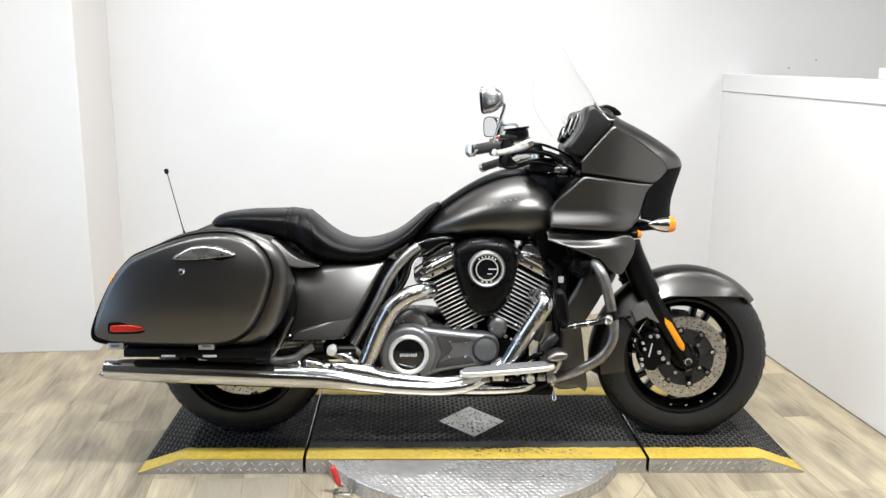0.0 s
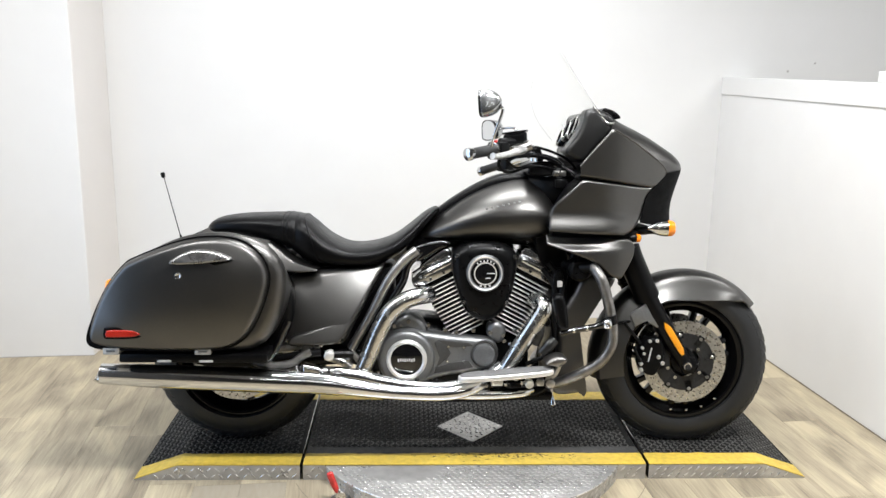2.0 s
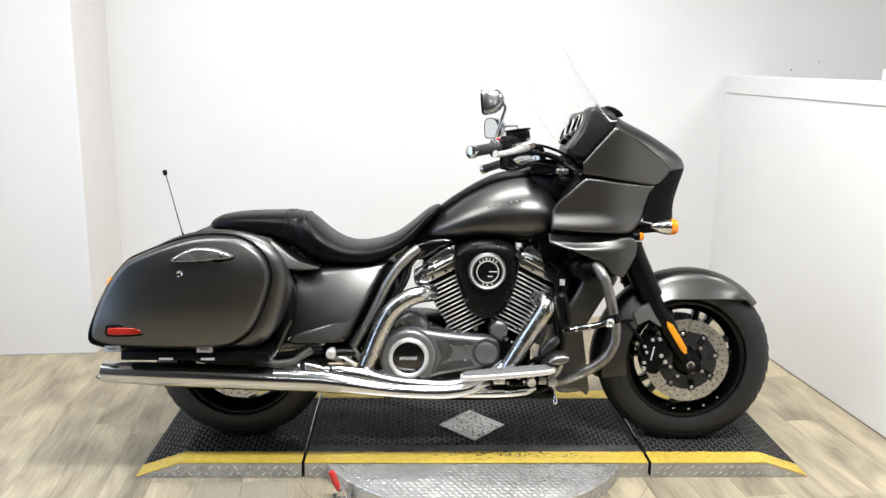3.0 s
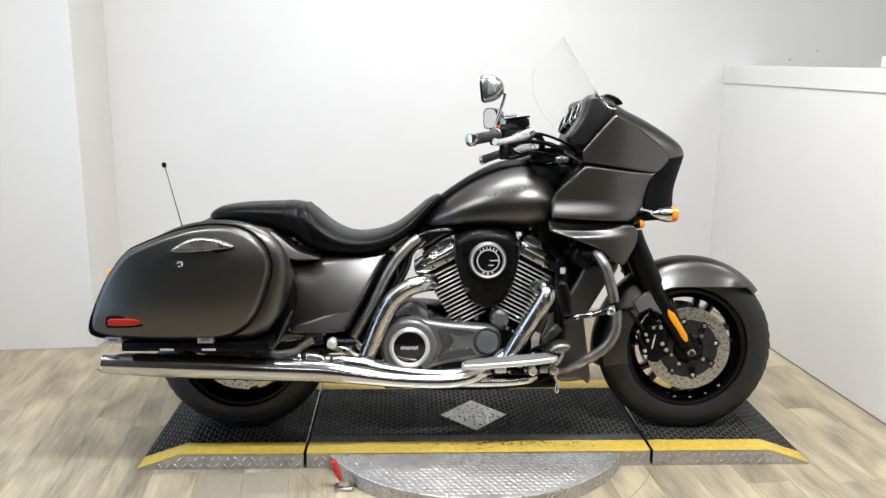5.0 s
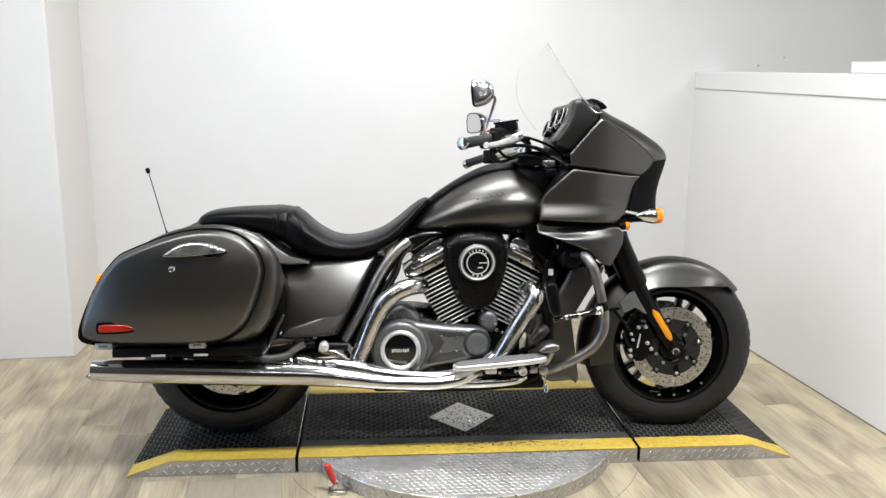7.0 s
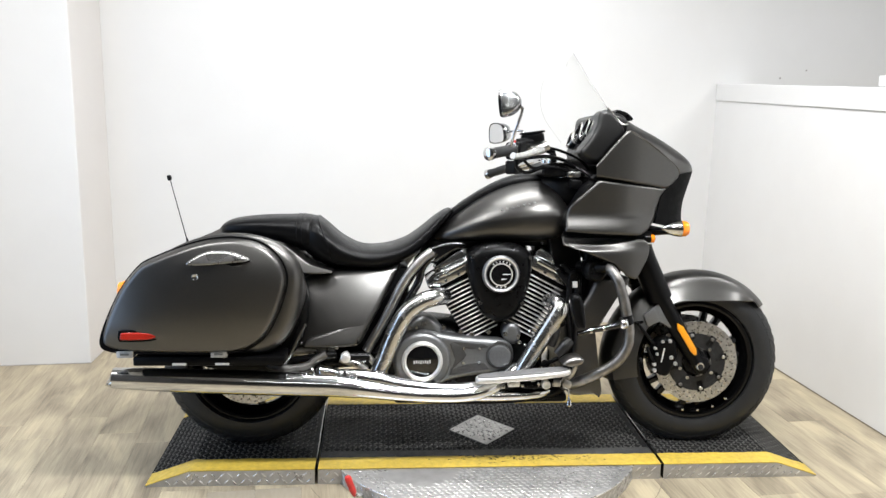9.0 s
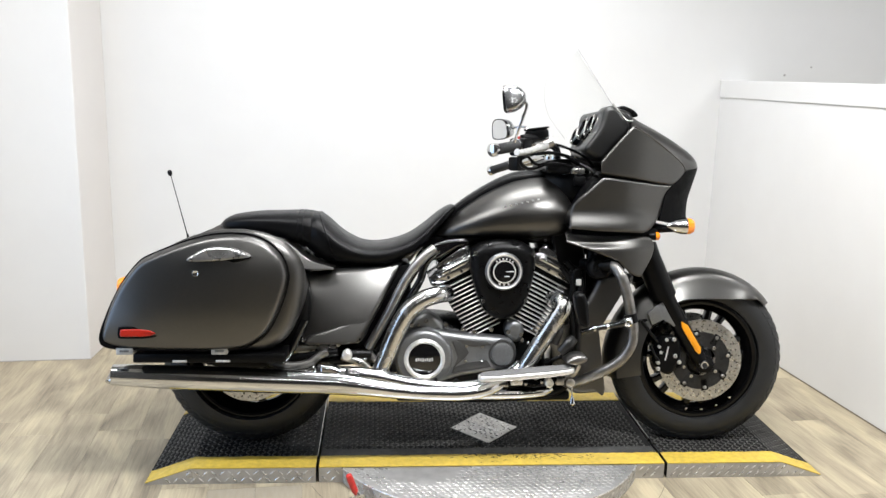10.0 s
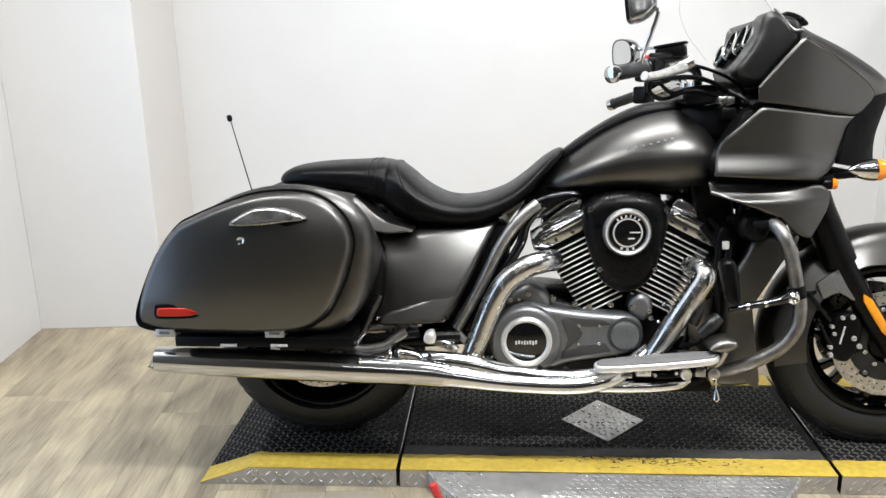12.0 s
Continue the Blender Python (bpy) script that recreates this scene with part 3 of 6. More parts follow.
for i in range(-26, 27):
    for j in range(0, 16):
        x, y = CX + i * 0.0225 + (0.011 if j % 2 else 0), Y_FRONT - 0.014 - j * 0.0205
        smooth_here = noise.noise((x * 5, y * 5, 2.0)) > 0.02 + 2.2 * abs(x + 0.12)
        if math.hypot(x - CX, y - CY) < CR - 0.016 and not smooth_here:
            places.append(((x, y, 0.0543), (1, -0.75 if (i + j) % 2 else -0.45, 0), (0, 0, 1)))
lozenges(places, 0.026, 0.0055, 0.0018, LOZENGE, "tread_bar", turn)
k = 0
a = -half + 0.03
while a < half - 0.02:
    nrm = Vector((math.sin(a), -math.cos(a), 0))
    tan = Vector((math.cos(a), math.sin(a), 0))
    for j, z in enumerate((0.013, 0.034)):
        side.append((Vector((CX, CY, z)) + nrm * (CR + 0.0004), tan + Vector((0, 0, 1 if a > 0 else -1)), nrm))
    a += 0.028 / CR
    k += 1
lozenges(side, 0.026, 0.005, 0.002, LOZENGE, "side_tread", turn)

# toggle clamp with a red grip beside the turning plate
clamp = empty("toggle_clamp", pose(-0.425, -0.395, 0))
tagged(clamp, "small steel toggle clamp with a red rubber grip", "clamp")
part("base", box(-0.028, 0.032, -0.022, 0.022, 0.0, 0.012, 0.003), STEEL, clamp)
part("bracket", prism([(-0.02, 0.012), (0.026, 0.012), (0.018, 0.036), (-0.002, 0.04)], -0.012, 0.012, 0.002), STEEL, clamp)
part("arm", tube([(0.006, 0, 0.03), (-0.012, -0.002, 0.045)], 0.006, 8), STEEL, clamp)
part("grip", tube([(-0.006, 0, 0.032), (-0.014, 0, 0.05), (-0.028, 0, 0.088), (-0.032, 0, 0.1), (-0.033, 0, 0.103)], [0.007, 0.0105, 0.0115, 0.01, 0.004], 12), RED_PLASTIC, clamp, "red rubber grip")

# ---- the motorcycle ----
bike = empty("motorcycle", pose(0, 0, P, -6))
tagged(bike, "matte graphite touring motorcycle with hard panniers, leaning slightly on a platform", "motorcycle")

FX, RX, WZ, FY = 0.822, -0.817, 0.312, -0.02      # axles


def both(name, bm, mat, label="", parent=None):
    """A part and its mirror image on the other flank."""
    other = mirrored(bm)
    a = part(name, bm, mat, parent or bike, label)
    b = part(name, other, mat, parent or bike, label)
    return a, b


def sheared(bm, level, k, s=-1):
    """Leans a panel of flank s so that its face looks upwards: above the level it goes inwards."""
    for v in bm.verts:
        if abs(v.co.y) > 0.12:
            v.co.y -= s * k * (v.co.z - level)
    return bm


def ball(c, r, seg=10):
    bm = bmesh.new()
    bmesh.ops.create_uvsphere(bm, u_segments=seg, v_segments=max(5, seg // 2 + 1), radius=r)
    bm.transform(Matrix.Translation(c))
    return bm


def bolt(x, y, z, r, parent, mat=None, depth=0.006, s=-1):
    return part("bolt", lathe([(r, 0), (r, s * depth * 0.6), (r * 0.75, s * depth), (r * 0.35, s * depth), (r * 0.3, s * depth * 0.5)], (x, y, z), 10), mat or CHROME, parent)


# --- wheels ---
def tyre_profile(r, hw, rim):
    prof = []
    for i in range(25):
        a = math.radians(-25 + 230 * i / 24)
        prof.append((max(rim, r - hw * 1.02 + hw * 1.02 * math.sin(a)), hw * -math.cos(a)))
    return prof


def wheel(cx, cy, cz, r, hw, rim, spokes, steer):
    w = part("wheel", lathe([(rim + 0.012, -hw * 0.62), (rim + 0.014, -hw * 0.7), (rim + 0.004, -hw * 0.74), (rim - 0.008, -hw * 0.7), (rim - 0.016, -hw * 0.5),
                             (rim - 0.03, -hw * 0.3), (rim - 0.034, 0), (rim - 0.03, hw * 0.3), (rim - 0.016, hw * 0.5), (rim - 0.008, hw * 0.7),
                             (rim + 0.004, hw * 0.74), (rim + 0.014, hw * 0.7), (rim + 0.012, hw * 0.62)], seg=96, closed=True), WHEEL_BLACK, bike, "gloss black cast alloy wheel")
    w.matrix_local = pose(cx, cy, cz, 0, 0, steer)
    part("tyre", lathe(tyre_profile(r, hw, rim + 0.01), seg=128, closed=True), RUBBER, w, "black rubber tyre")
    # shallow grooves of the tread
    vs, fs = [], []
    for i in range(44):
        for s in (-1, 1):
            a0 = 2 * math.pi * (i + (0.5 if s > 0 else 0)) / 44
            k = len(vs)
            for j in range(7):
                t = j / 6
                lat = hw * (0.28 + 0.62 * t)
                rr = r - hw * 1.02 + math.sqrt(max(0, 1 - (lat / hw) ** 2)) * hw * 1.02 + 0.0006
                a = a0 + 0.16 * t
                for da in (-0.006, 0.006):
                    vs.append(((rr) * math.cos(a + da), s * lat, rr * math.sin(a + da)))
            for j in range(6):
                fs.append((k + 2 * j, k + 2 * j + 1, k + 2 * j + 3, k + 2 * j + 2))
    me = bpy.data.meshes.new("tread_groove")
    me.from_pydata(vs, [], fs)
    me.materials.append(GAP_DARK)
    g = new("tread_groove", me)
    g.parent = w
    g["kind"] = "stuff"
    vs, fs = [], []
    for i in range(48):
        for s in (-1, 1):
            k = len(vs)
            for t in (0.0, 0.5, 1.0):
                lat = hw * (0.40 + 0.46 * t)
                for da in (-0.036, 0.036):
                    a = 2 * math.pi * (i + (0.5 if s > 0 else 0)) / 48 + 0.11 * t + da
                    for up in (-0.001, 0.0028):
                        rr = r - hw * 1.02 + math.sqrt(1 - (lat / hw) ** 2) * hw * 1.02 + up
                        vs.append((rr * math.cos(a), s * lat, rr * math.sin(a)))
            for j in (0, 4):
                fs += [(k + j + 1, k + j + 3, k + j + 7, k + j + 5), (k + j, k + j + 1, k + j + 5, k + j + 4), (k + j + 2, k + j + 3, k + j + 7, k + j + 6)]
            fs += [(k, k + 1, k + 3, k + 2), (k + 8, k + 9, k + 11, k + 10)]
    me = bpy.data.meshes.new("tread_block")
    me.from_pydata(vs, [], fs)
    me.materials.append(RUBBER)
    g = new("tread_block", me)
    g.parent = w
    g["kind"] = "stuff"
    part("hub", lathe([(0.03, -0.075), (0.045, -0.07), (0.05, -0.05), (0.06, -0.03), (0.062, 0.03), (0.05, 0.05), (0.045, 0.07), (0.03, 0.075)]), BLACK_METAL, w)
    for i in range(spokes):
        a = 2 * math.pi * (i + 0.28) / spokes
        for da in (-0.16, 0.16):
            pts = [(math.cos(a + da * 0.3) * 0.045, 0, math.sin(a + da * 0.3) * 0.045), (math.cos(a + da) * (rim - 0.025), 0, math.sin(a + da) * (rim - 0.025))]
            d = Vector(pts[1]) - Vector(pts[0])
            bm = box(-0.012, 0.012, -0.018, 0.018, 0, d.length, 0.005)
            bm.transform(Matrix.Translation(pts[0]) @ Matrix.Rotation(math.atan2(d.x, d.z), 4, "Y"))
            part("spoke", bm, WHEEL_BLACK, w)
    return w


def brake_disc(w, y, r0, r1, s):
    """A drilled disc in a black carrier, on flank s."""
    d = part("brake_disc", lathe([(r0, y - 0.0025), (r1, y - 0.0025), (r1, y + 0.0025), (r0, y + 0.0025)], seg=96, closed=True), STEEL, w, "drilled steel brake disc")
    holes = bmesh.new()
    for i in range(36):
        for k, rr in enumerate((0.28, 0.62)):
            a = 2 * math.pi * (i + 0.5 * k) / 36 + 0.05 * k
            q = r0 + (r1 - r0) * (rr if i % 3 else rr + 0.18)
            h = lathe([(0.0027, 0), (0.0027, s * 0.0006)], (q * math.cos(a), y + s * 0.0026, q * math.sin(a)), 8)
            holes = join(holes, h)
    ob = part("disc_hole", holes, GAP_DARK, d)
    ob["kind"] = "stuff"
    arms = [(0.055, y + s * 0.0027), (0.055, y + s * 0.006), (r0 + 0.001, y + s * 0.006), (r0 + 0.001, y + s * 0.0027)]
    part("disc_carrier", lathe(arms, seg=48, closed=True), CARRIER, d)
    for i in range(5):
        a0 = 2 * math.pi * (i + 0.35) / 5
        loop = [(rr * math.cos(a0 + da), rr * math.sin(a0 + da)) for rr, da in [(0.089, -0.24 + 0.08 * k) for k in range(7)] + [(0.072, 0.22 - 0.073 * k) for k in range(7)]]
        part("carrier_slot", prism(loop, *sorted((y + s * 0.004, y + s * 0.0064))), GAP_DARK, d, smooth=False)
    for i in range(8):
        a = 2 * math.pi * i / 8 + 0.2
        bm = box(r0 - 0.036, r0 + 0.008, -0.013, 0.013, -0.003, 0.003, 0.002)
        bm.transform(Matrix.Translation((0, y + s * 0.003, 0)) @ Matrix.Rotation(-a, 4, "Y") @ Matrix.Rotation(math.pi / 2, 4, "X"))
        part("carrier_arm", bm, BLACK_METAL, d)
        part("rivet", lathe([(0.0068, 0), (0.0068, s * 0.004), (0.005, s * 0.0055), (0.0025, s * 0.005)], ((r0 - 0.004) * math.cos(a), y + s * 0.004, (r0 - 0.004) * math.sin(a)), 12), BAR_METAL if i % 2 else STEEL, d)
    return d


STEER = -3.5
front = wheel(FX, FY, 0.308, 0.321, 0.066, 0.212, 7, STEER)
rear = wheel(RX, 0, 0.312, 0.316, 0.085, 0.212, 7, 0)
brake_disc(front, -0.075, 0.106, 0.152, -1)
brake_disc(front, 0.075, 0.106, 0.152, 1)
brake_disc(rear, -0.085, 0.115, 0.15, -1)
part("axle_nut", lathe([(0.008, -0.130), (0.0135, -0.131), (0.0155, -0.128), (0.016, -0.115), (0.016, 0.128)], (0, 0, -0.006), seg=20), CHROME, front, "bright axle end with a dark bore")
part("axle_bore", lathe([(0.003, -0.1318), (0.0092, -0.1316), (0.0092, -0.129)], (0, 0, -0.006), seg=16), GAP_DARK, front)
for a in (math.radians(d) for d in (47, 128, 200, -121, -35)):
    bolt(0.066 * math.cos(a), -0.083, 0.066 * math.sin(a), 0.0085, front)
# small bright blocks stand in for the reflections along the rim's lip
for i in range(4):
    a = math.radians(-100 + 17 * i)
    for k in (-0.012, 0.012):
        part("rim_glint", box(-0.0045, 0.0045, -0.004, 0.002, -0.0035, 0.0035, 0.001, m=Matrix.Translation(((rim_r := 0.206 + k) * math.cos(a), -0.043, rim_r * math.sin(a)))), CHROME, front)

# --- fork ---
fork = part("fork", tube([(0.585, -0.105, 0.73), (0.60, -0.105, 0.69), (0.668, -0.105, 0.545)], 0.045, 24, smooth=False), BLACK_SATIN, bike, "black telescopic fork")
part("fork_leg", tube([(0.585, 0.105, 0.73), (0.668, 0.105, 0.545)], 0.039, 24), BLACK_SATIN, fork)
for s in (-1, 1):
    part("dust_seal", tube([(0.648, 0.105 * s, 0.585), (0.652, 0.105 * s, 0.577)], 0.042, 24), RUBBER, fork)
    part("fork_slider", tube([(0.655, 0.105 * s, 0.57), (0.70, 0.106 * s, 0.492), (0.79, 0.108 * s, 0.345), (0.83, 0.108 * s, 0.285)], [0.034, 0.034, 0.029, 0.023], 20, smooth=False), BLACK_SATIN, fork)
    part("fork_foot", prism([(0.79, 0.30), (0.812, 0.335), (0.85, 0.325), (0.862, 0.30), (0.845, 0.27), (0.81, 0.268)], s * 0.094, s * 0.124, 0.004), BLACK_SATIN, fork)
    # amber strip on the slider
    a, b = Vector((0.722, 0, 0.463)), Vector((0.798, 0, 0.345))
    d = (b - a).normalized()
    n2 = Vector((-d.z, 0, d.x))
    out = [a + d * 0.0, a + d * 0.025 + n2 * 0.0125, b - d * 0.02 + n2 * 0.012, b + n2 * 0.003, b - n2 * 0.006, b - d * 0.02 - n2 * 0.011, a + d * 0.02 - n2 * 0.0105]
    part("fork_reflector", prism([(p.x, p.z) for p in out], s * 0.137, s * 0.1455, 0.002), AMBER_REFLECTOR, fork, "amber reflector strip")

# brake caliper behind the slider
cal = part("brake_caliper", pillow([(0.645, 0.345), (0.662, 0.392), (0.70, 0.404), (0.73, 0.385), (0.735, 0.33), (0.72, 0.29), (0.70, 0.262), (0.668, 0.268), (0.645, 0.30)], -0.07, -0.128, 0.014, n=4), BLACK_SATIN, bike, "black four-piston brake caliper")
bm = prism([(0.671, 0.316), (0.676, 0.315), (0.687, 0.366), (0.682, 0.367)], -0.129, -0.126)
part("caliper_mark", bm, WHITE_MARK, cal)
for x, z, r in ((0.677, 0.391, 0.0062), (0.704, 0.393, 0.0075), (0.650, 0.366, 0.006), (0.657, 0.345, 0.006), (0.648, 0.307, 0.0075), (0.650, 0.284, 0.0075), (0.711, 0.332, 0.008), (0.727, 0.309, 0.008)):
    bolt(x, -0.12, z, r, cal, BRIGHT, depth=0.014)
for pts in ([(0.578, -0.13, 0.462), (0.594, -0.133, 0.442), (0.612, -0.133, 0.42), (0.642, -0.13, 0.384)],
            [(0.605, -0.11, 0.46), (0.56, -0.12, 0.455), (0.54, -0.12, 0.44)], [(0.62, -0.12, 0.37), (0.632, -0.128, 0.34), (0.65, -0.125, 0.31)]):
    part("brake_hose", tube(pts, 0.006, 8), BLACK_SATIN, bike)

# --- front mudguard: an arc with a rolled section ---
def mudguard(a0, a1, r0, r1, hw0, hw1, drop0, drop1, thick=0.004, n=48, cx=FX, skirt=None, cy=0.0, swell=0.0, tuck=1.0, tuck0=None):
    """A guard round the wheel from angle a0 to a1; radius, half width and skirt depth vary on the way."""
    outer = []
    for i in range(n + 1):
        f = i / n
        a = math.radians(a0 + (a1 - a0) * f)
        r = r0 + (r1 - r0) * f + swell * math.sin(math.pi * f)
        hw = (hw0 + (hw1 - hw0) * f)
        tk = tuck if tuck0 is None else tuck0 + (tuck - tuck0) * min(1.0, f / 0.5)
        dr = drop0 + (drop1 - drop0) * f
        if skirt:
            dr += skirt(f, r, a)
        end = min(1, (1 - f) / 0.10, 1)
        hw *= math.sqrt(max(0.05, 1 - (1 - end) ** 2)) if f > 0.9 else 1
        sec = []
        for j in range(21):
            t = -1 + 2 * j / 20
            c = abs(t)
            if c < 0.5:
                y, dz = hw * tk * 0.82 * (c / 0.5), -0.016 * (c / 0.5) ** 2
            elif c < 0.65:
                g = (c - 0.5) / 0.15
                y, dz = hw * tk * (0.82 + 0.16 * math.sin(g * math.pi / 2)), -0.016 - 0.016 * (1 - math.cos(g * math.pi / 2))
            else:
                g = (c - 0.65) / 0.35
                y, dz = hw * (0.98 * tk + (1.03 - 0.98 * tk) * g), -0.032 - dr * g
            sec.append((math.copysign(y, t), r + dz))
        outer.append([(cx + math.cos(a) * q, cy + y, WZ + math.sin(a) * q) for y, q in sec])
    bm = rings(outer, closed=False)
    bmesh.ops.recalc_face_normals(bm, faces=bm.faces[:])
    bmesh.ops.solidify(bm, geom=bm.faces[:], thickness=thick)
    return bm


def guard_skirt(f, r, a):
    """The skirt ends on a level line in front, and on a circle behind the fork."""
    level = 0.228 / max(0.3, math.sin(a))
    circle = 0.240
    t = min(1, max(0, (f - 0.42) / 0.2))
    return max(0.002, r - 0.032 - (circle + (level - circle) * t * t * (3 - 2 * t)))


guard = part("front_mudguard", mudguard(192, 36, 0.350, 0.342, 0.108, 0.088, 0.0, 0.0, skirt=guard_skirt, cy=FY, swell=-0.014, tuck=0.66, tuck0=0.9), GRAPHITE, bike, "matte graphite front mudguard")
part("mudguard_bracket", prism([(0.60, 0.49), (0.66, 0.535), (0.69, 0.52), (0.73, 0.46), (0.70, 0.44), (0.66, 0.47), (0.62, 0.445)], -0.132, -0.120, 0.003), ENGINE, guard)

# --- rear mudguard and tail ---
part("rear_mudguard", mudguard(30, 172, 0.405, 0.40, 0.115, 0.11, 0.08, 0.08, cx=RX), GRAPHITE, bike, "matte graphite rear mudguard")
both("tail_trim", sheared(pillow([(-0.69, 0.742), (-0.655, 0.722), (-0.62, 0.695), (-0.57, 0.667), (-0.515, 0.653), (-0.56, 0.646), (-0.61, 0.648), (-0.65, 0.668), (-0.68, 0.70)], -0.05, -0.188, 0.006, n=5, crown=0.01), 0.70, 0.55), GRAPHITE, "graphite rear side trim")
# --- tank ---
TANK = [(-0.182, 0.762, 0.744, 0.035), (-0.15, 0.793, 0.744, 0.078), (-0.11, 0.826, 0.746, 0.108), (-0.01, 0.902, 0.747, 0.152), (0.09, 0.953, 0.748, 0.178), (0.176, 0.975, 0.75, 0.19),
        (0.235, 0.972, 0.755, 0.19), (0.28, 0.95, 0.764, 0.178), (0.31, 0.915, 0.78, 0.15), (0.332, 0.87, 0.80, 0.085)]
SHOULDER, SAG = 1.8, 1.25
tank = part("fuel_tank", loft(TANK, SHOULDER, 48, 56, low=2.8, sag=SAG), GRAPHITE, bike, "matte graphite teardrop fuel tank")


def tank_side(x, z):
    """Half the tank's width at a place above its widest line."""
    top, bot, hw = [spline([q[0] for q in TANK], [q[k] for q in TANK], x) for k in (1, 2, 3)]
    f = 2 * ((z - bot) / (top - bot)) ** (1 / SAG) - 1
    return hw * max(0.0, 1 - abs(f) ** SHOULDER) ** (1 / SHOULDER)


part("tank_console", loft([(-0.12, 0.842, 0.80, 0.035), (-0.05, 0.895, 0.85, 0.045), (0.03, 0.945, 0.90, 0.05), (0.11, 0.982, 0.93, 0.055), (0.18, 0.995, 0.94, 0.055), (0.23, 0.99, 0.95, 0.04), (0.25, 0.975, 0.96, 0.02)], 3, 24, 24), BLACK_SATIN, tank, "black tank console")
for k in range(7):
    u, z = 0.070 + 0.019 * k, 0.868 + 0.0045 * k
    part("tank_letter", box(u - 0.004, u + 0.004, -tank_side(u, z) - 0.0025, -tank_side(u, z) + 0.01, z - 0.0022, z + 0.0022, 0.0008), WHITE_MARK, tank)
part("headstock_cover", loft([(0.24, 0.94, 0.80, 0.10), (0.30, 0.95, 0.76, 0.105), (0.37, 0.95, 0.70, 0.10), (0.45, 0.95, 0.66, 0.09), (0.53, 0.90, 0.62, 0.08)], 3.5, 14, 24), BLACK_SATIN, bike, "black plastic headstock cover")

# --- seat ---
seat = part("seat", loft([(-0.612, 0.832, 0.70, 0.138), (-0.578, 0.832, 0.676, 0.155), (-0.547, 0.814, 0.660, 0.163), (-0.495, 0.768, 0.652, 0.170), (-0.423, 0.731, 0.648, 0.172), (-0.34, 0.731, 0.652, 0.172),
                          (-0.257, 0.758, 0.682, 0.158), (-0.195, 0.802, 0.728, 0.136), (-0.144, 0.845, 0.79, 0.105), (-0.105, 0.866, 0.836, 0.07), (-0.09, 0.862, 0.85, 0.03)], 2.7, 48, 40), LEATHER, bike, "black leather saddle with stitched seams")
part("pillion_pad", loft([(-0.922, 0.79, 0.775, 0.04), (-0.905, 0.807, 0.768, 0.085), (-0.875, 0.821, 0.764, 0.112), (-0.79, 0.833, 0.755, 0.134), (-0.70, 0.837, 0.738, 0.143), (-0.63, 0.838, 0.715, 0.147), (-0.598, 0.836, 0.70, 0.146), (-0.59, 0.83, 0.71, 0.13)], 2.7, 36, 40), LEATHER, seat, "padded black leather pillion seat")


def seam(st, x, off=0.0012, a0=-60, a1=240, tilt=0.0):
    xs = [s[0] for s in st]
    pts = []
    for k in range(25):
        a = math.radians(a0 + (a1 - a0) * k / 24)
        c, s = math.cos(a), math.sin(a)
        xx = x + tilt * s
        top, bot, hw = [spline(xs, [q[m] for q in st], xx) for m in (1, 2, 3)]
        pts.append((xx, (hw + off) * math.copysign(abs(c) ** (2 / 2.7), c), (top + bot) / 2 + ((top - bot) / 2 + off) * math.copysign(abs(s) ** (2 / 2.7), s)))
    return tube(pts, 0.0022, 6, smooth=False)


ST_A = [(-0.922, 0.79, 0.775, 0.04), (-0.905, 0.807, 0.768, 0.085), (-0.875, 0.821, 0.764, 0.112), (-0.79, 0.833, 0.755, 0.134), (-0.70, 0.837, 0.738, 0.143), (-0.63, 0.838, 0.715, 0.147), (-0.598, 0.836, 0.70, 0.146)]
ST_B = [(-0.612, 0.832, 0.70, 0.138), (-0.578, 0.832, 0.676, 0.155), (-0.547, 0.814, 0.660, 0.163), (-0.495, 0.768, 0.652, 0.170), (-0.423, 0.731, 0.648, 0.172), (-0.34, 0.731, 0.652, 0.172)]
part("seam", seam(ST_A, -0.645), LEATHER, seat)
part("seam", seam(ST_A, -0.628), LEATHER, seat)
part("seam", seam(ST_B, -0.535, tilt=-0.04), LEATHER, seat)

# --- panniers ---
LID = [(-1.234, 0.448), (-1.216, 0.512), (-1.169, 0.614), (-1.113, 0.688), (-1.07, 0.716), (-0.966, 0.758), (-0.877, 0.781), (-0.788, 0.783), (-0.725, 0.765), (-0.676, 0.724), (-0.654, 0.677),
       (-0.652, 0.632), (-0.674, 0.555), (-0.709, 0.482), (-0.748, 0.442), (-0.80, 0.419), (-0.884, 0.413), (-1.010, 0.413), (-1.153, 0.416), (-1.215, 0.424)]
TUB = [(-1.21, 0.44), (-1.195, 0.51), (-1.15, 0.612), (-1.10, 0.69), (-1.06, 0.724), (-0.966, 0.772), (-0.877, 0.795), (-0.785, 0.798), (-0.705, 0.78), (-0.645, 0.745), (-0.609, 0.69),
       (-0.602, 0.632), (-0.614, 0.546), (-0.643, 0.469), (-0.682, 0.425), (-0.74, 0.400), (-0.884, 0.396), (-1.010, 0.398), (-1.153, 0.408), (-1.20, 0.418)]


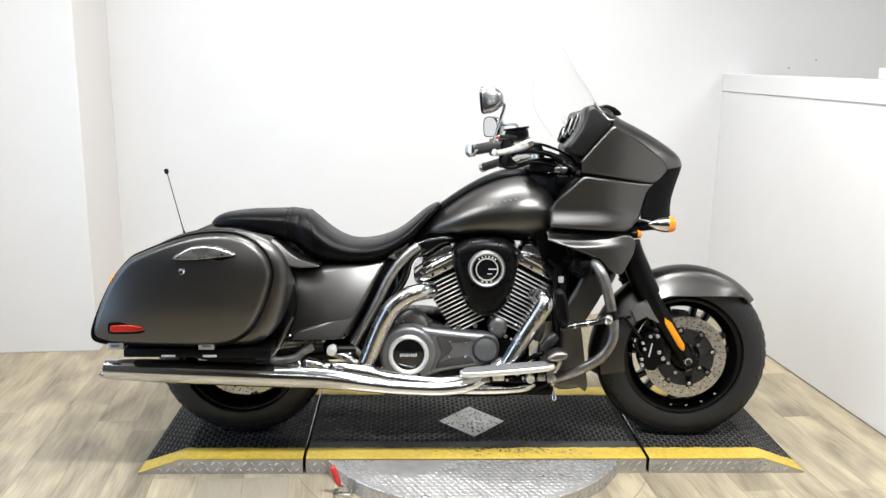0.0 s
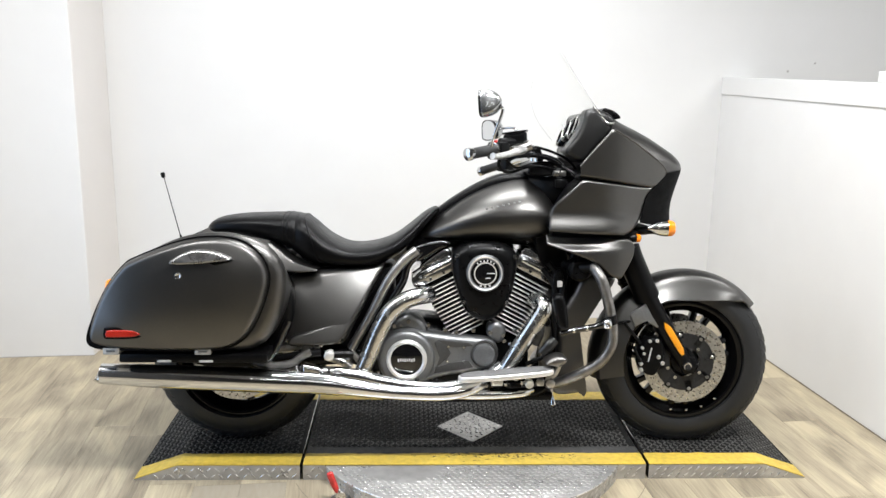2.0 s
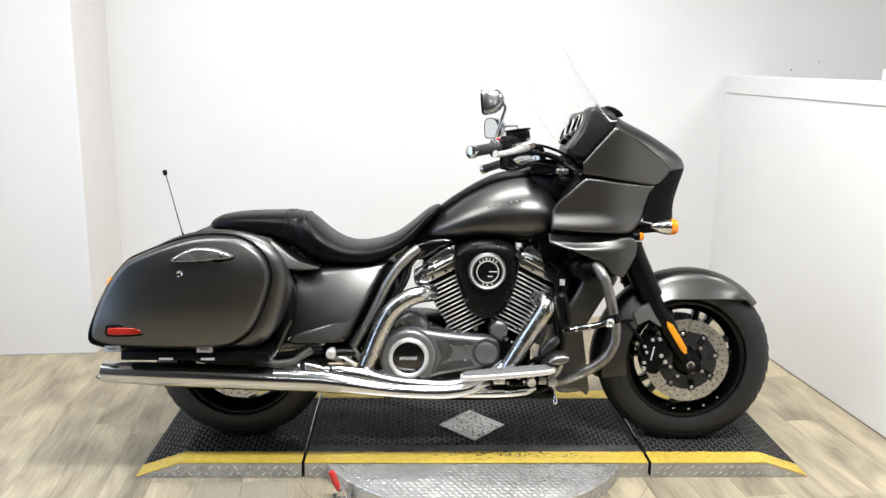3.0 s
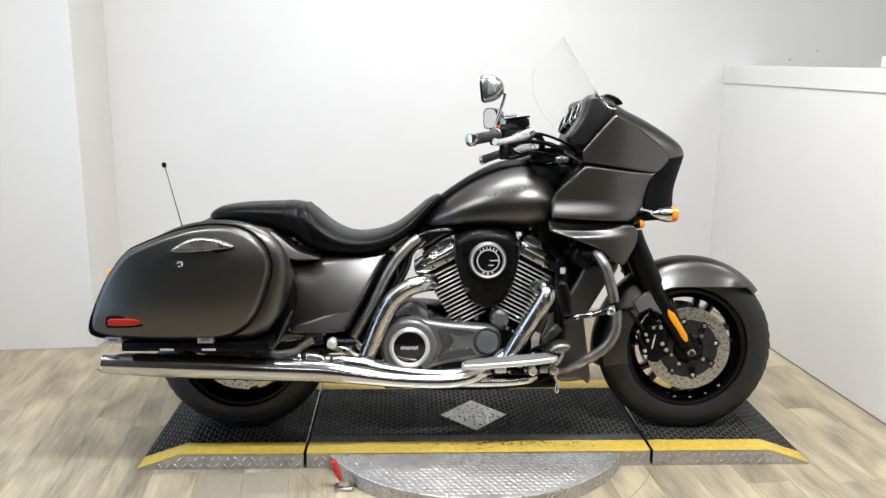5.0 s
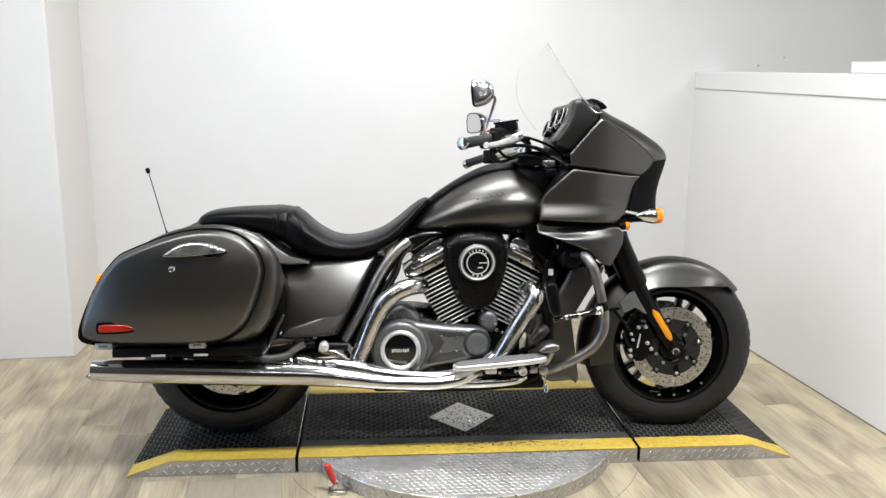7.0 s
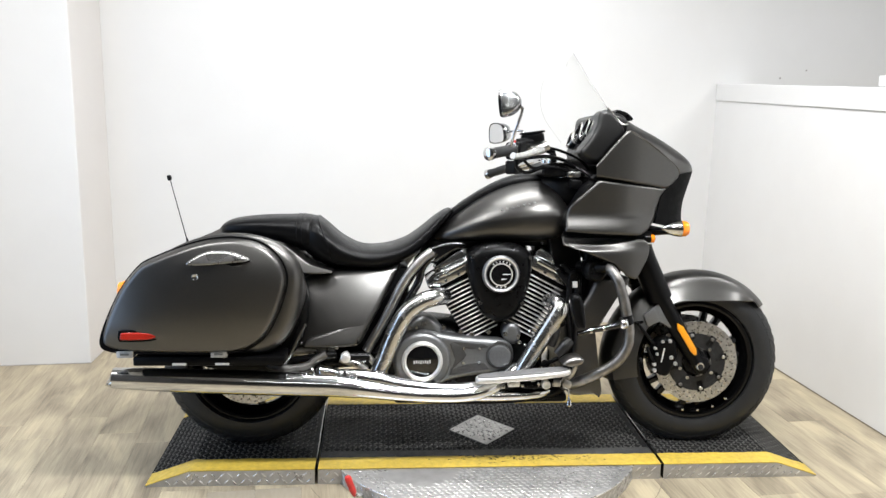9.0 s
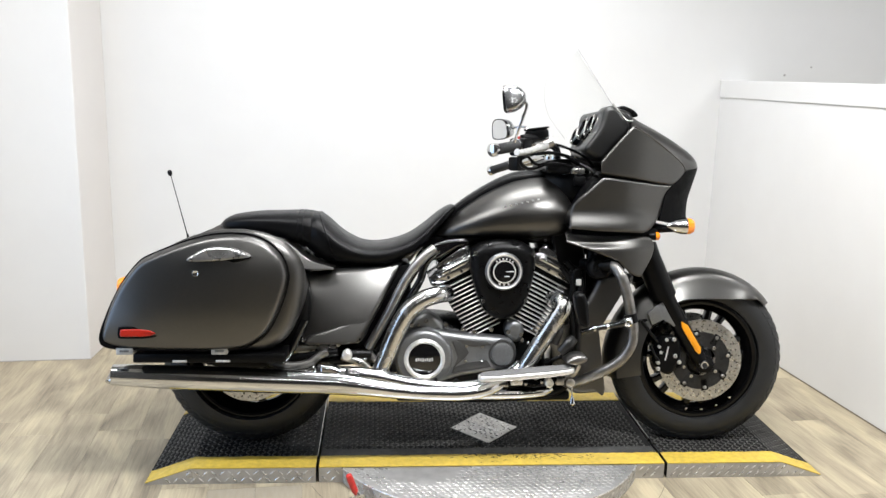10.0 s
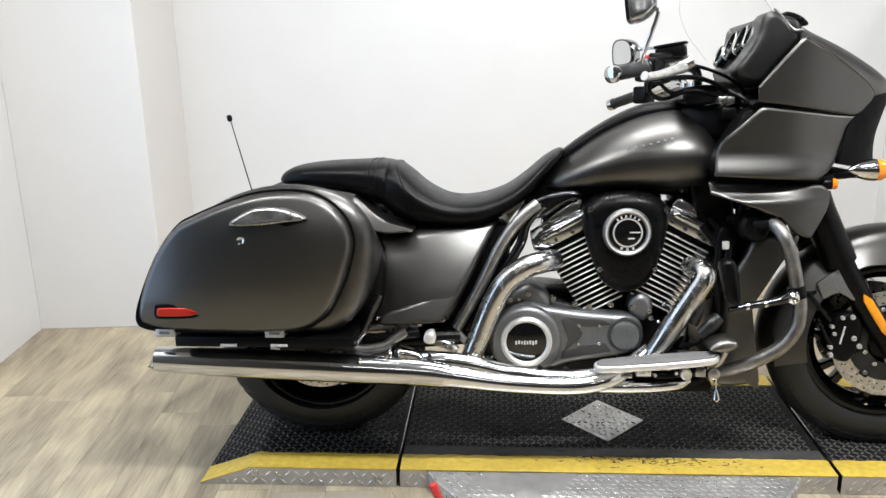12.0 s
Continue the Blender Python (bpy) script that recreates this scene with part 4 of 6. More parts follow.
def pannier(s):
    """A hard pannier on flank s (-1 the one towards the room)."""
    tub = pillow(TUB, s * 0.13, s * 0.380, 0.05, 8, n=5)
    for v in tub.verts:              # the top falls away towards the wheel
        v.co.z -= 0.55 * max(0.0, 0.345 - abs(v.co.y)) * min(1.0, max(0.0, (v.co.z - 0.5) / 0.22))
    lid = pillow(LID, s * 0.33, s * 0.440, 0.018, 6, n=6, crown=0.075, bow=2.7)
    a = part("pannier", tub, GRAPHITE, bike, "matte graphite hard pannier with a chrome latch")
    part("pannier_lid", lid, GRAPHITE, a, "matte graphite pannier lid")
    seal = [(p.x, p.y) for p in inset([Vector((p.x, p.y)) for p in curve([(x, z, 0) for x, z in LID], 2, True)], -0.004)]
    part("lid_seal", pillow(seal, s * 0.34, s * 0.382, 0.001, 1, n=3), BLACK_SATIN, a, "dark rubber lid seal")
    part("latch_recess", pillow([(-0.952, 0.700), (-0.90, 0.690), (-0.84, 0.691), (-0.79, 0.702), (-0.757, 0.716), (-0.80, 0.722), (-0.88, 0.722)], s * 0.40, s * 0.429, 0.004, n=5), BLACK_SATIN, a)
    part("latch", sheared(pillow([(-0.950, 0.705), (-0.92, 0.732), (-0.88, 0.746), (-0.83, 0.746), (-0.79, 0.735), (-0.762, 0.718), (-0.81, 0.711), (-0.88, 0.704)], s * 0.40, s * 0.452, 0.008, n=6), 0.712, 0.42, s), LATCH, a, "chrome pannier latch")
    part("lock", lathe([(0.0125, s * 0.40), (0.0125, s * 0.437), (0.009, s * 0.441), (0.004, s * 0.439)], (-0.927, 0, 0.664), 20), CHROME, a, "chrome key lock")
    part("side_reflector", pillow([(-1.160, 0.480), (-1.150, 0.487), (-1.078, 0.487), (-1.055, 0.4775), (-1.054, 0.4745), (-1.076, 0.466), (-1.148, 0.464), (-1.160, 0.467)], s * 0.39, s * 0.427, 0.004, n=3), RED_LENS, a, "red side reflector")
    part("reflector_frame", pillow([(-1.168, 0.486), (-1.156, 0.495), (-1.07, 0.496), (-1.035, 0.478), (-1.066, 0.460), (-1.15, 0.457), (-1.168, 0.463)], s * 0.39, s * 0.423, 0.003, n=3), BLACK_SATIN, a)
    for x in (-1.16, -0.867):
        part("hinge", box(x - 0.026, x + 0.026, *sorted((s * 0.33, s * 0.385)), 0.398, 0.420, 0.003), WHITE_PLASTIC, a, "pale metal hinge clip")
        part("hinge_mark", box(x - 0.014, x + 0.014, *sorted((s * 0.385, s * 0.3862)), 0.407, 0.413), ENGINE, a)
    return a


pannier(-1)
pannier(1)
rail = part("pannier_rail", box(-1.135, -0.66, -0.385, -0.20, 0.372, 0.401, 0.005), BLACK_SATIN, bike, "black pannier carrier rail")
part("pannier_rail", box(-1.135, -0.66, 0.20, 0.385, 0.372, 0.401, 0.005), BLACK_SATIN, bike)
for s in (-1, 1):
    part("carrier_plate", prism([(-1.03, 0.40), (-1.0, 0.335), (-0.9, 0.312), (-0.62, 0.31), (-0.60, 0.40)], s * 0.20, s * 0.135, 0.004), BLACK_SATIN, rail)
for x in (-0.99, -0.856):
    part("rail_clip", box(x - 0.022, x + 0.022, -0.388, -0.38, 0.374, 0.3815, 0.001), WHITE_PLASTIC, rail)
# rear signals and lamp
for s in (-1, 1):
    part("rear_signal", lathe([(0.006, -0.055), (0.03, -0.05), (0.036, -0.03), (0.036, 0.0), (0.03, 0.012)], (-1.170, s * 0.22, 0.588), 20, axis="x"), AMBER, bike, "amber rear turn signal")
part("tail_lamp", pillow([(-1.24, 0.53), (-1.215, 0.60), (-1.17, 0.64), (-1.15, 0.6), (-1.17, 0.53)], -0.08, 0.08, 0.01), RED_LENS, bike, "red tail lamp")
# aerial
aerial = part("aerial", tube([(-1.112, 0.31, 0.70), (-1.178, 0.31, 0.957)], [0.0022, 0.0016], 8), BLACK_SATIN, bike, "thin black whip aerial")
part("aerial_tip", tube([(-1.1765, 0.31, 0.947), (-1.178, 0.31, 0.952), (-1.181, 0.31, 0.964), (-1.182, 0.31, 0.968)], [0.005, 0.0085, 0.009, 0.004], 10), BLACK_SATIN, aerial)
part("aerial_foot", tube([(-1.108, 0.31, 0.68), (-1.116, 0.31, 0.72)], [0.007, 0.004], 8), BLACK_SATIN, aerial)

# --- side covers ---
both("side_cover", sheared(pillow([(-0.632, 0.60), (-0.60, 0.632), (-0.56, 0.643), (-0.487, 0.651), (-0.38, 0.664), (-0.285, 0.676), (-0.30, 0.625), (-0.335, 0.56), (-0.385, 0.47), (-0.42, 0.408), (-0.46, 0.396), (-0.55, 0.392), (-0.62, 0.392), (-0.64, 0.48)], -0.10, -0.226, 0.022, 6, n=5, crown=0.05), 0.50, 0.36), GRAPHITE, "matte graphite side cover")
both("side_cover_fold", sheared(pillow([(-0.60, 0.428), (-0.54, 0.447), (-0.46, 0.476), (-0.41, 0.505), (-0.36, 0.56), (-0.372, 0.51), (-0.43, 0.415), (-0.46, 0.402), (-0.55, 0.398), (-0.61, 0.40)], -0.12, -0.2215, 0.012, 6, n=5, crown=0.008), 0.50, 0.36), GRAPHITE)
for x, z in ((-0.50, 0.398), (-0.435, 0.412)):
    bolt(x, -0.238, z, 0.008, bike)
bolt(-0.433, -0.238, 0.418, 0.009, bike, BLACK_SATIN)
# --- frame ---
for s in (-1, 1):
    part("frame_tube", tube([(-0.175, s * 0.175, 0.722), (-0.215, s * 0.185, 0.69), (-0.27, s * 0.19, 0.62), (-0.335, s * 0.19, 0.49), (-0.40, s * 0.19, 0.375)], 0.0165, 14), TUBE_METAL, bike, "satin metal frame tube")
    part("frame_tube", tube([(-0.16, s * 0.15, 0.715), (-0.205, s * 0.155, 0.665), (-0.225, s * 0.155, 0.60), (-0.30, s * 0.16, 0.48), (-0.37, s * 0.16, 0.36)], 0.014, 12), BLACK_GLOSS, bike)
    part("frame_cradle", tube([(0.40, s * 0.11, 0.75), (0.37, s * 0.12, 0.55), (0.33, s * 0.13, 0.32), (0.25, s * 0.13, 0.2), (-0.2, s * 0.13, 0.19), (-0.42, s * 0.13, 0.26)], 0.018, 12), BLACK_SATIN, bike)
    part("swingarm", tube([(-0.35, s * 0.13, 0.34), (-0.5, s * 0.14, 0.33), (-0.84, s * 0.13, 0.31)], 0.026, 12), BLACK_METAL, bike)
part("battery_box", box(-0.60, -0.25, -0.11, 0.11, 0.33, 0.66, 0.02), BLACK_SATIN, bike, "black plastic battery box")
part("inner_fender", box(-0.66, -0.56, -0.12, 0.12, 0.36, 0.66, 0.02), BLACK_SATIN, bike)
part("tail_frame", box(-1.08, -0.6, -0.11, 0.11, 0.56, 0.70, 0.03), BLACK_SATIN, bike, "black tail frame")

# --- engine ---
engine = part("crankcase", loft([(-0.36, 0.40, 0.30, 0.10), (-0.30, 0.45, 0.22, 0.13), (-0.18, 0.47, 0.19, 0.15), (0.0, 0.45, 0.18, 0.155), (0.12, 0.45, 0.18, 0.15), (0.20, 0.42, 0.20, 0.12), (0.24, 0.36, 0.24, 0.08)], 3.6, 24, 32), BLACK_METAL, bike, "black engine crankcase")


def block(outline, y0, y1, m, bevel=0.006):
    """A prism with rounded edges in the frame m."""
    bm = prism(outline, y0, y1, bevel, 3)
    bm.transform(m)
    bmesh.ops.recalc_face_normals(bm, faces=bm.faces[:])
    return bm


def cylinder_unit(base, lean, top, hx, name, out):
    """A finned cylinder whose axis leans by the given degrees from upright, with its chrome head cover."""
    m = Matrix.Translation((base[0], 0, base[1])) @ Matrix.Rotation(radians(lean), 4, "Y")
    root = part(name, box(-hx * 0.78, hx * 0.78, -0.11, 0.11, -0.04, top, 0.02, m=m), BLACK_METAL, bike, "black finned engine cylinder")
    k = 14
    for i in range(k):
        z = 0.004 + (top - 0.02) * i / (k - 1)
        w = hx * (0.80 + 0.2 * i / (k - 1))
        part("fin", box(-w, w, -0.152, 0.152, z - 0.0035, z + 0.0035, 0.0028, 2, m=m), BLACK_METAL, root)
        part("fin_edge", box(-w + 0.002, w - 0.004, -0.1545, -0.1505, z - 0.0021, z + 0.0023, 0.001, 1, m=m), FIN_EDGE, root, "bright machined fin edge")
    m = m @ Matrix.Diagonal((out, 1, 1, 1))
    part("head_gasket", box(-hx * 0.9, hx + 0.012, -0.14, 0.14, top - 0.012, top + 0.006, 0.004, 2, m=m), BLACK_METAL, root)
    part("head_cover", block([(-hx, top + 0.004), (hx + 0.012, top + 0.002), (hx + 0.024, top + 0.016), (hx + 0.02, top + 0.042), (hx - 0.02, top + 0.054), (-hx, top + 0.05)], -0.158, 0.145, m), CHROME, root, "chrome rocker cover")
    part("head_cap", block([(-hx + 0.005, top + 0.05), (hx - 0.022, top + 0.053), (hx - 0.03, top + 0.072), (-hx + 0.03, top + 0.086), (-hx + 0.01, top + 0.08)], -0.128, 0.125, m), CHROME, root)
    part("head_step", block([(-hx + 0.012, top + 0.030), (hx - 0.01, top + 0.028), (hx - 0.006, top + 0.044), (-hx + 0.02, top + 0.05)], -0.166, -0.15, m), CHROME, root)
    for a, h, y in ((-0.72, 0.017, -0.158), (-0.2, 0.014, -0.158), (0.45, 0.014, -0.158), (1.08, 0.026, -0.158), (-0.45, 0.040, -0.166), (0.25, 0.037, -0.166), (0.7, 0.037, -0.166), (-0.1, 0.066, -0.128), (0.4, 0.062, -0.128)):
        p = m @ Vector((hx * a, y, top + h))
        bolt(p.x, p.y, p.z, 0.0058, root)
    return root


cylinder_unit((0.012, 0.43), -27, 0.215, 0.078, "rear_cylinder", -1)
cylinder_unit((0.138, 0.437), 27, 0.215, 0.078, "front_cylinder", 1)
# air cleaner between the cylinders
AIR = [(-0.050, 0.705), (-0.034, 0.726), (0.004, 0.745), (0.066, 0.754), (0.128, 0.747), (0.162, 0.729), (0.178, 0.705), (0.177, 0.645), (0.160, 0.567), (0.126, 0.500), (0.067, 0.473), (0.007, 0.500), (-0.026, 0.567), (-0.047, 0.645)]
air = part("air_cleaner", pillow(AIR, -0.08, -0.205, 0.035, 7, n=6, crown=0.012), BLACK_METAL, bike, "black teardrop air cleaner cover with a chrome-ringed badge")
part("bezel", lathe([(0.060, -0.19), (0.080, -0.196), (0.079, -0.206), (0.074, -0.214), (0.066, -0.217), (0.060, -0.213)], (0.064, 0, 0.647), 64, closed=True), ENGINE, air)
part("bezel_ring", lathe([(0.058, -0.205), (0.066, -0.2175), (0.0715, -0.219), (0.072, -0.21)], (0.064, 0, 0.647), 64, closed=True), BRIGHT, air, "brushed metal badge ring")
part("badge_face", lathe([(0.060, -0.20), (0.060, -0.2145), (0.03, -0.216), (0.002, -0.217)], (0.064, 0, 0.647), 64), BLACK_GLOSS, air, "gloss black badge face")
part("badge_ring", lathe([(0.043, -0.214), (0.043, -0.2185), (0.048, -0.2185), (0.048, -0.214)], (0.064, 0, 0.647), 64, closed=True), BRIGHT, air)
for k in range(6):
    a = math.radians(128 - 15.5 * k)
    part("badge_letter", box(-0.0028, 0.0028, -0.2165, -0.214, -0.004, 0.004, m=Matrix.Translation((0.064 + 0.054 * math.cos(a), 0, 0.647 + 0.054 * math.sin(a))) @ Matrix.Rotation(math.pi / 2 - a, 4, "Y")), WHITE_MARK, air)
for k in range(3):
    a = math.radians(-110 + 20 * k)
    part("badge_letter", box(-0.004, 0.004, -0.2165, -0.214, -0.004, 0.004, m=Matrix.Translation((0.064 + 0.054 * math.cos(a), 0, 0.647 + 0.054 * math.sin(a))) @ Matrix.Rotation(math.pi / 2 - a, 4, "Y")), WHITE_MARK, air)
for x, z in ((-0.034, 0.708), (0.166, 0.706), (-0.005, 0.545), (0.140, 0.545)):
    bolt(x, -0.198, z, 0.0085, air, depth=0.012)
# white bars laid on the gloss face as painted reflections of the lamps
part("lamp_reflection", box(0.07, 0.105, -0.2175, -0.2155, 0.646, 0.6505), WHITE_MARK, air)
part("lamp_reflection", box(0.065, 0.086, -0.2175, -0.2155, 0.626, 0.6305), WHITE_MARK, air)
# clutch and primary cover
COVER = [(-0.308, 0.342), (-0.298, 0.395), (-0.262, 0.432), (-0.206, 0.447), (-0.15, 0.437), (-0.06, 0.424), (0.02, 0.417), (0.075, 0.412), (0.107, 0.395), (0.118, 0.358), (0.107, 0.318), (0.075, 0.298), (0.0, 0.287), (-0.08, 0.274), (-0.14, 0.256), (-0.206, 0.24), (-0.262, 0.253), (-0.298, 0.292)]
cov = part("primary_cover", pillow(COVER, -0.11, -0.196, 0.02, 5, n=5, crown=0.004), ENGINE, bike, "satin grey primary drive cover")
part("clutch_dome", lathe([(0.100, -0.185), (0.099, -0.203), (0.094, -0.211), (0.085, -0.215), (0.05, -0.215)], (-0.206, 0, 0.343), 64), ENGINE, cov)
part("clutch_ring", lathe([(0.060, -0.21), (0.062, -0.222), (0.069, -0.226), (0.078, -0.222), (0.080, -0.21)], (-0.206, 0, 0.343), 64, closed=True), BRIGHT, cov, "brushed aluminium ring")
part("clutch_glass", lathe([(0.0615, -0.21), (0.0615, -0.219), (0.04, -0.2215), (0.002, -0.2225)], (-0.206, 0, 0.343), 64), BLACK_GLOSS, cov, "gloss black clutch badge")
for k in range(8):
    part("badge_bar", box(-0.240 + 0.0086 * k, -0.2345 + 0.0086 * k, -0.2232, -0.220, 0.337 if k % 3 else 0.335, 0.347 + 0.002 * (k % 2)), WHITE_MARK, cov)
part("shaft_dome", lathe([(0.042, -0.18), (0.041, -0.2), (0.038, -0.2055), (0.030, -0.208), (0.015, -0.209), (0.002, -0.2092)], (0.066, 0, 0.357), 48), ENGINE, cov)
part("shaft_collar", lathe([(0.041, -0.19), (0.042, -0.2), (0.046, -0.2), (0.050, -0.19)], (0.066, 0, 0.357), 48, closed=True), DARK_ENGINE, cov)
# flat dark pieces for the cover's sunken pockets, recess shade in the colour
part("cover_recess", prism([(-0.10, 0.405), (-0.07, 0.395), (-0.05, 0.362), (-0.06, 0.345), (-0.11, 0.305), (-0.04, 0.33), (0.012, 0.335), (0.03, 0.31), (-0.11, 0.288), (-0.088, 0.345), (-0.11, 0.40)], -0.19, -0.199, 0.002), DARK_ENGINE, cov)
part("cover_recess", prism([(-0.10, 0.408), (0.01, 0.40), (0.028, 0.388), (-0.03, 0.382), (-0.06, 0.385)], -0.19, -0.199, 0.002), DARK_ENGINE, cov)
for x, z in ((-0.06, 0.385), (-0.005, 0.383), (-0.062, 0.333), (-0.006, 0.334)):
    bolt(x, -0.199, z, 0.006, cov, depth=0.005)
for x, z in ((-0.25, 0.452), (-0.20, 0.468), (-0.13, 0.455), (-0.07, 0.438), (-0.03, 0.43), (0.03, 0.437), (0.09, 0.43), (-0.315, 0.28), (-0.3, 0.26), (0.14, 0.40), (0.135, 0.42)):
    bolt(x, -0.165, z, 0.009, engine, depth=0.01)
part("gear_housing", pillow([(-0.262, 0.43), (-0.245, 0.472), (-0.205, 0.494), (-0.168, 0.484), (-0.135, 0.448), (-0.15, 0.42)], -0.08, -0.17, 0.02), ENGINE, engine, "satin grey gear housing")
part("rear_housing", pillow([(0.08, 0.42), (0.085, 0.455), (0.11, 0.47), (0.14, 0.455), (0.145, 0.42), (0.12, 0.39)], -0.08, -0.175, 0.02), ENGINE, engine)
part("intake_filler", box(-0.04, 0.18, -0.09, 0.09, 0.50, 0.755, 0.03), BLACK_SATIN, engine)

# --- exhaust ---
exhaust = part("muffler", tube([(-1.212, -0.30, 0.312), (-1.206, -0.30, 0.312), (-1.0, -0.30, 0.303), (-0.70, -0.30, 0.291), (-0.52, -0.30, 0.283), (-0.43, -0.30, 0.274)], [0.033, 0.0345, 0.0405, 0.0405, 0.038, 0.035], 32, 8), CHROME, bike, "long chrome muffler")
part("tail_bore", lathe([(0.030, -1.2128), (0.028, -1.2124), (0.026, -1.21)], (0, -0.30, 0.312), 24, axis="x"), GAP_DARK, exhaust)
part("exhaust_pipe", tube([(-0.47, -0.30, 0.278), (-0.40, -0.298, 0.268), (-0.30, -0.29, 0.252), (-0.20, -0.285, 0.242), (-0.08, -0.285, 0.240), (0.0, -0.275, 0.252), (0.07, -0.24, 0.278), (0.13, -0.21, 0.318)], [0.035, 0.03, 0.026, 0.024, 0.024, 0.025, 0.025, 0.024], 24), CHROME, exhaust, "chrome exhaust pipe")
part("upper_pipe", tube([(-0.52, -0.27, 0.31), (-0.44, -0.275, 0.306), (-0.36, -0.27, 0.294), (-0.26, -0.268, 0.272), (-0.16, -0.268, 0.260), (-0.06, -0.262, 0.258), (0.05, -0.235, 0.275)], [0.022, 0.026, 0.026, 0.022, 0.02, 0.02, 0.016], 20), CHROME, exhaust)
part("rear_header", tube([(-0.125, -0.17, 0.565), (-0.16, -0.205, 0.566), (-0.21, -0.222, 0.553), (-0.265, -0.225, 0.51), (-0.30, -0.225, 0.45), (-0.33, -0.225, 0.375), (-0.36, -0.228, 0.30)], [0.027, 0.030, 0.031, 0.031, 0.031, 0.030, 0.029], 24), HEADER, exhaust, "chrome rear header shield")
part("header_clamp", tube([(-0.13, -0.175, 0.566), (-0.15, -0.195, 0.567)], 0.031, 20), CHROME, exhaust)
part("front_header", tube([(0.235, -0.16, 0.548), (0.262, -0.20, 0.548), (0.27, -0.222, 0.528), (0.25, -0.225, 0.49), (0.20, -0.225, 0.41), (0.155, -0.225, 0.335), (0.12, -0.225, 0.275)], [0.022, 0.029, 0.031, 0.031, 0.030, 0.029, 0.028], 24), HEADER, exhaust, "chrome front header shield")
part("clamp_band", tube([(-0.567, -0.282, 0.315), (-0.555, -0.282, 0.313)], 0.0275, 20), BLACK_METAL, exhaust)
part("clamp_band", tube([(-0.478, -0.28, 0.305), (-0.468, -0.28, 0.303)], 0.026, 20), BLACK_METAL, exhaust)
for x, y, z in ((-0.365, -0.256, 0.315), (-0.17, -0.255, 0.279), (-0.10, -0.252, 0.275)):
    part("bolt", ball((x, y, z), 0.009, 8), BLACK_METAL, exhaust)
part("muffler", tube([(-1.20, 0.30, 0.312), (-1.195, 0.30, 0.312), (-1.0, 0.30, 0.303), (-0.70, 0.30, 0.291), (-0.43, 0.30, 0.274), (-0.2, 0.24, 0.25), (-0.05, 0.15, 0.25)], [0.0265, 0.0285, 0.040, 0.040, 0.036, 0.026, 0.025], 24, 6), CHROME, bike)
# pillion peg and linkage
peg = part("footrest_bracket", tube([(-0.725, -0.255, 0.343), (-0.69, -0.262, 0.335), (-0.64, -0.265, 0.333), (-0.595, -0.262, 0.342), (-0.565, -0.255, 0.362), (-0.535, -0.25, 0.378)], 0.0135, 12), BAR_METAL, bike, "bare metal footrest bracket")
part("footrest", lathe([(0.012, -0.303), (0.016, -0.30), (0.017, -0.272), (0.012, -0.27), (0.012, -0.24)], (-0.468, 0, 0.374), 20), BRIGHT, peg)
part("footrest_arm", tube([(-0.465, -0.27, 0.372), (-0.43, -0.265, 0.372), (-0.39, -0.255, 0.37)], 0.013, 12), BLACK_METAL, peg)
part("stay_bar", tube([(-0.607, -0.264, 0.488), (-0.622, -0.266, 0.455), (-0.645, -0.264, 0.402), (-0.670, -0.262, 0.36), (-0.69, -0.26, 0.343)], 0.0125, 12), BLACK_GLOSS, peg)
part("shaft_housing", tube([(-0.77, -0.195, 0.376), (-0.74, -0.2, 0.377), (-0.63, -0.2, 0.38), (-0.55, -0.2, 0.381), (-0.51, -0.195, 0.381)], [0.017, 0.02, 0.021, 0.021, 0.018], 18), ALU, bike, "bare metal drive shaft housing")
part("linkage_arm", tube([(-0.69, -0.235, 0.344), (-0.60, -0.24, 0.36), (-0.50, -0.245, 0.374)], 0.0135, 12), BLACK_SATIN, peg)
part("bracket_plate", prism([(-0.752, 0.378), (-0.69, 0.376), (-0.70, 0.336), (-0.735, 0.334)], -0.262, -0.254, 0.003), DARK_STEEL, peg)
part("pipe_shield", pillow([(-0.662, 0.316), (-0.645, 0.326), (-0.60, 0.334), (-0.573, 0.340), (-0.566, 0.30), (-0.64, 0.296)], -0.26, -0.306, 0.012, 5, n=4), CHROME, exhaust, "chrome pipe heat shield")
part("pipe_shield", pillow([(-0.556, 0.340), (-0.54, 0.342), (-0.495, 0.332), (-0.482, 0.30), (-0.55, 0.298)], -0.26, -0.308, 0.012, 5, n=4), CHROME, exhaust, "chrome pipe heat shield")
for pts, r in (([(-0.49, -0.2, 0.35), (-0.43, -0.2, 0.33), (-0.40, -0.2, 0.31)], 0.014), ([(-0.40, -0.2, 0.37), (-0.37, -0.2, 0.33), (-0.35, -0.2, 0.29)], 0.01)):
    part("linkage", tube(pts, r, 10), ALU, peg)
for x, z in ((-0.59, 0.37), (-0.62, 0.41), (-0.41, 0.345), (-0.38, 0.30), (-0.33, 0.27), (-0.345, 0.30), (-0.29, 0.265)):
    part("bolt", ball((x, -0.225, z), 0.008, 8), CHROME, peg)

# --- footboard, pedal and engine guard ---
BOARD = [(-0.03, -0.315), (-0.015, -0.335), (0.03, -0.344), (0.13, -0.347), (0.23, -0.343), (0.28, -0.331), (0.297, -0.305), (0.285, -0.277),
         (0.23, -0.266), (0.10, -0.266), (0.0, -0.273), (-0.025, -0.29)]


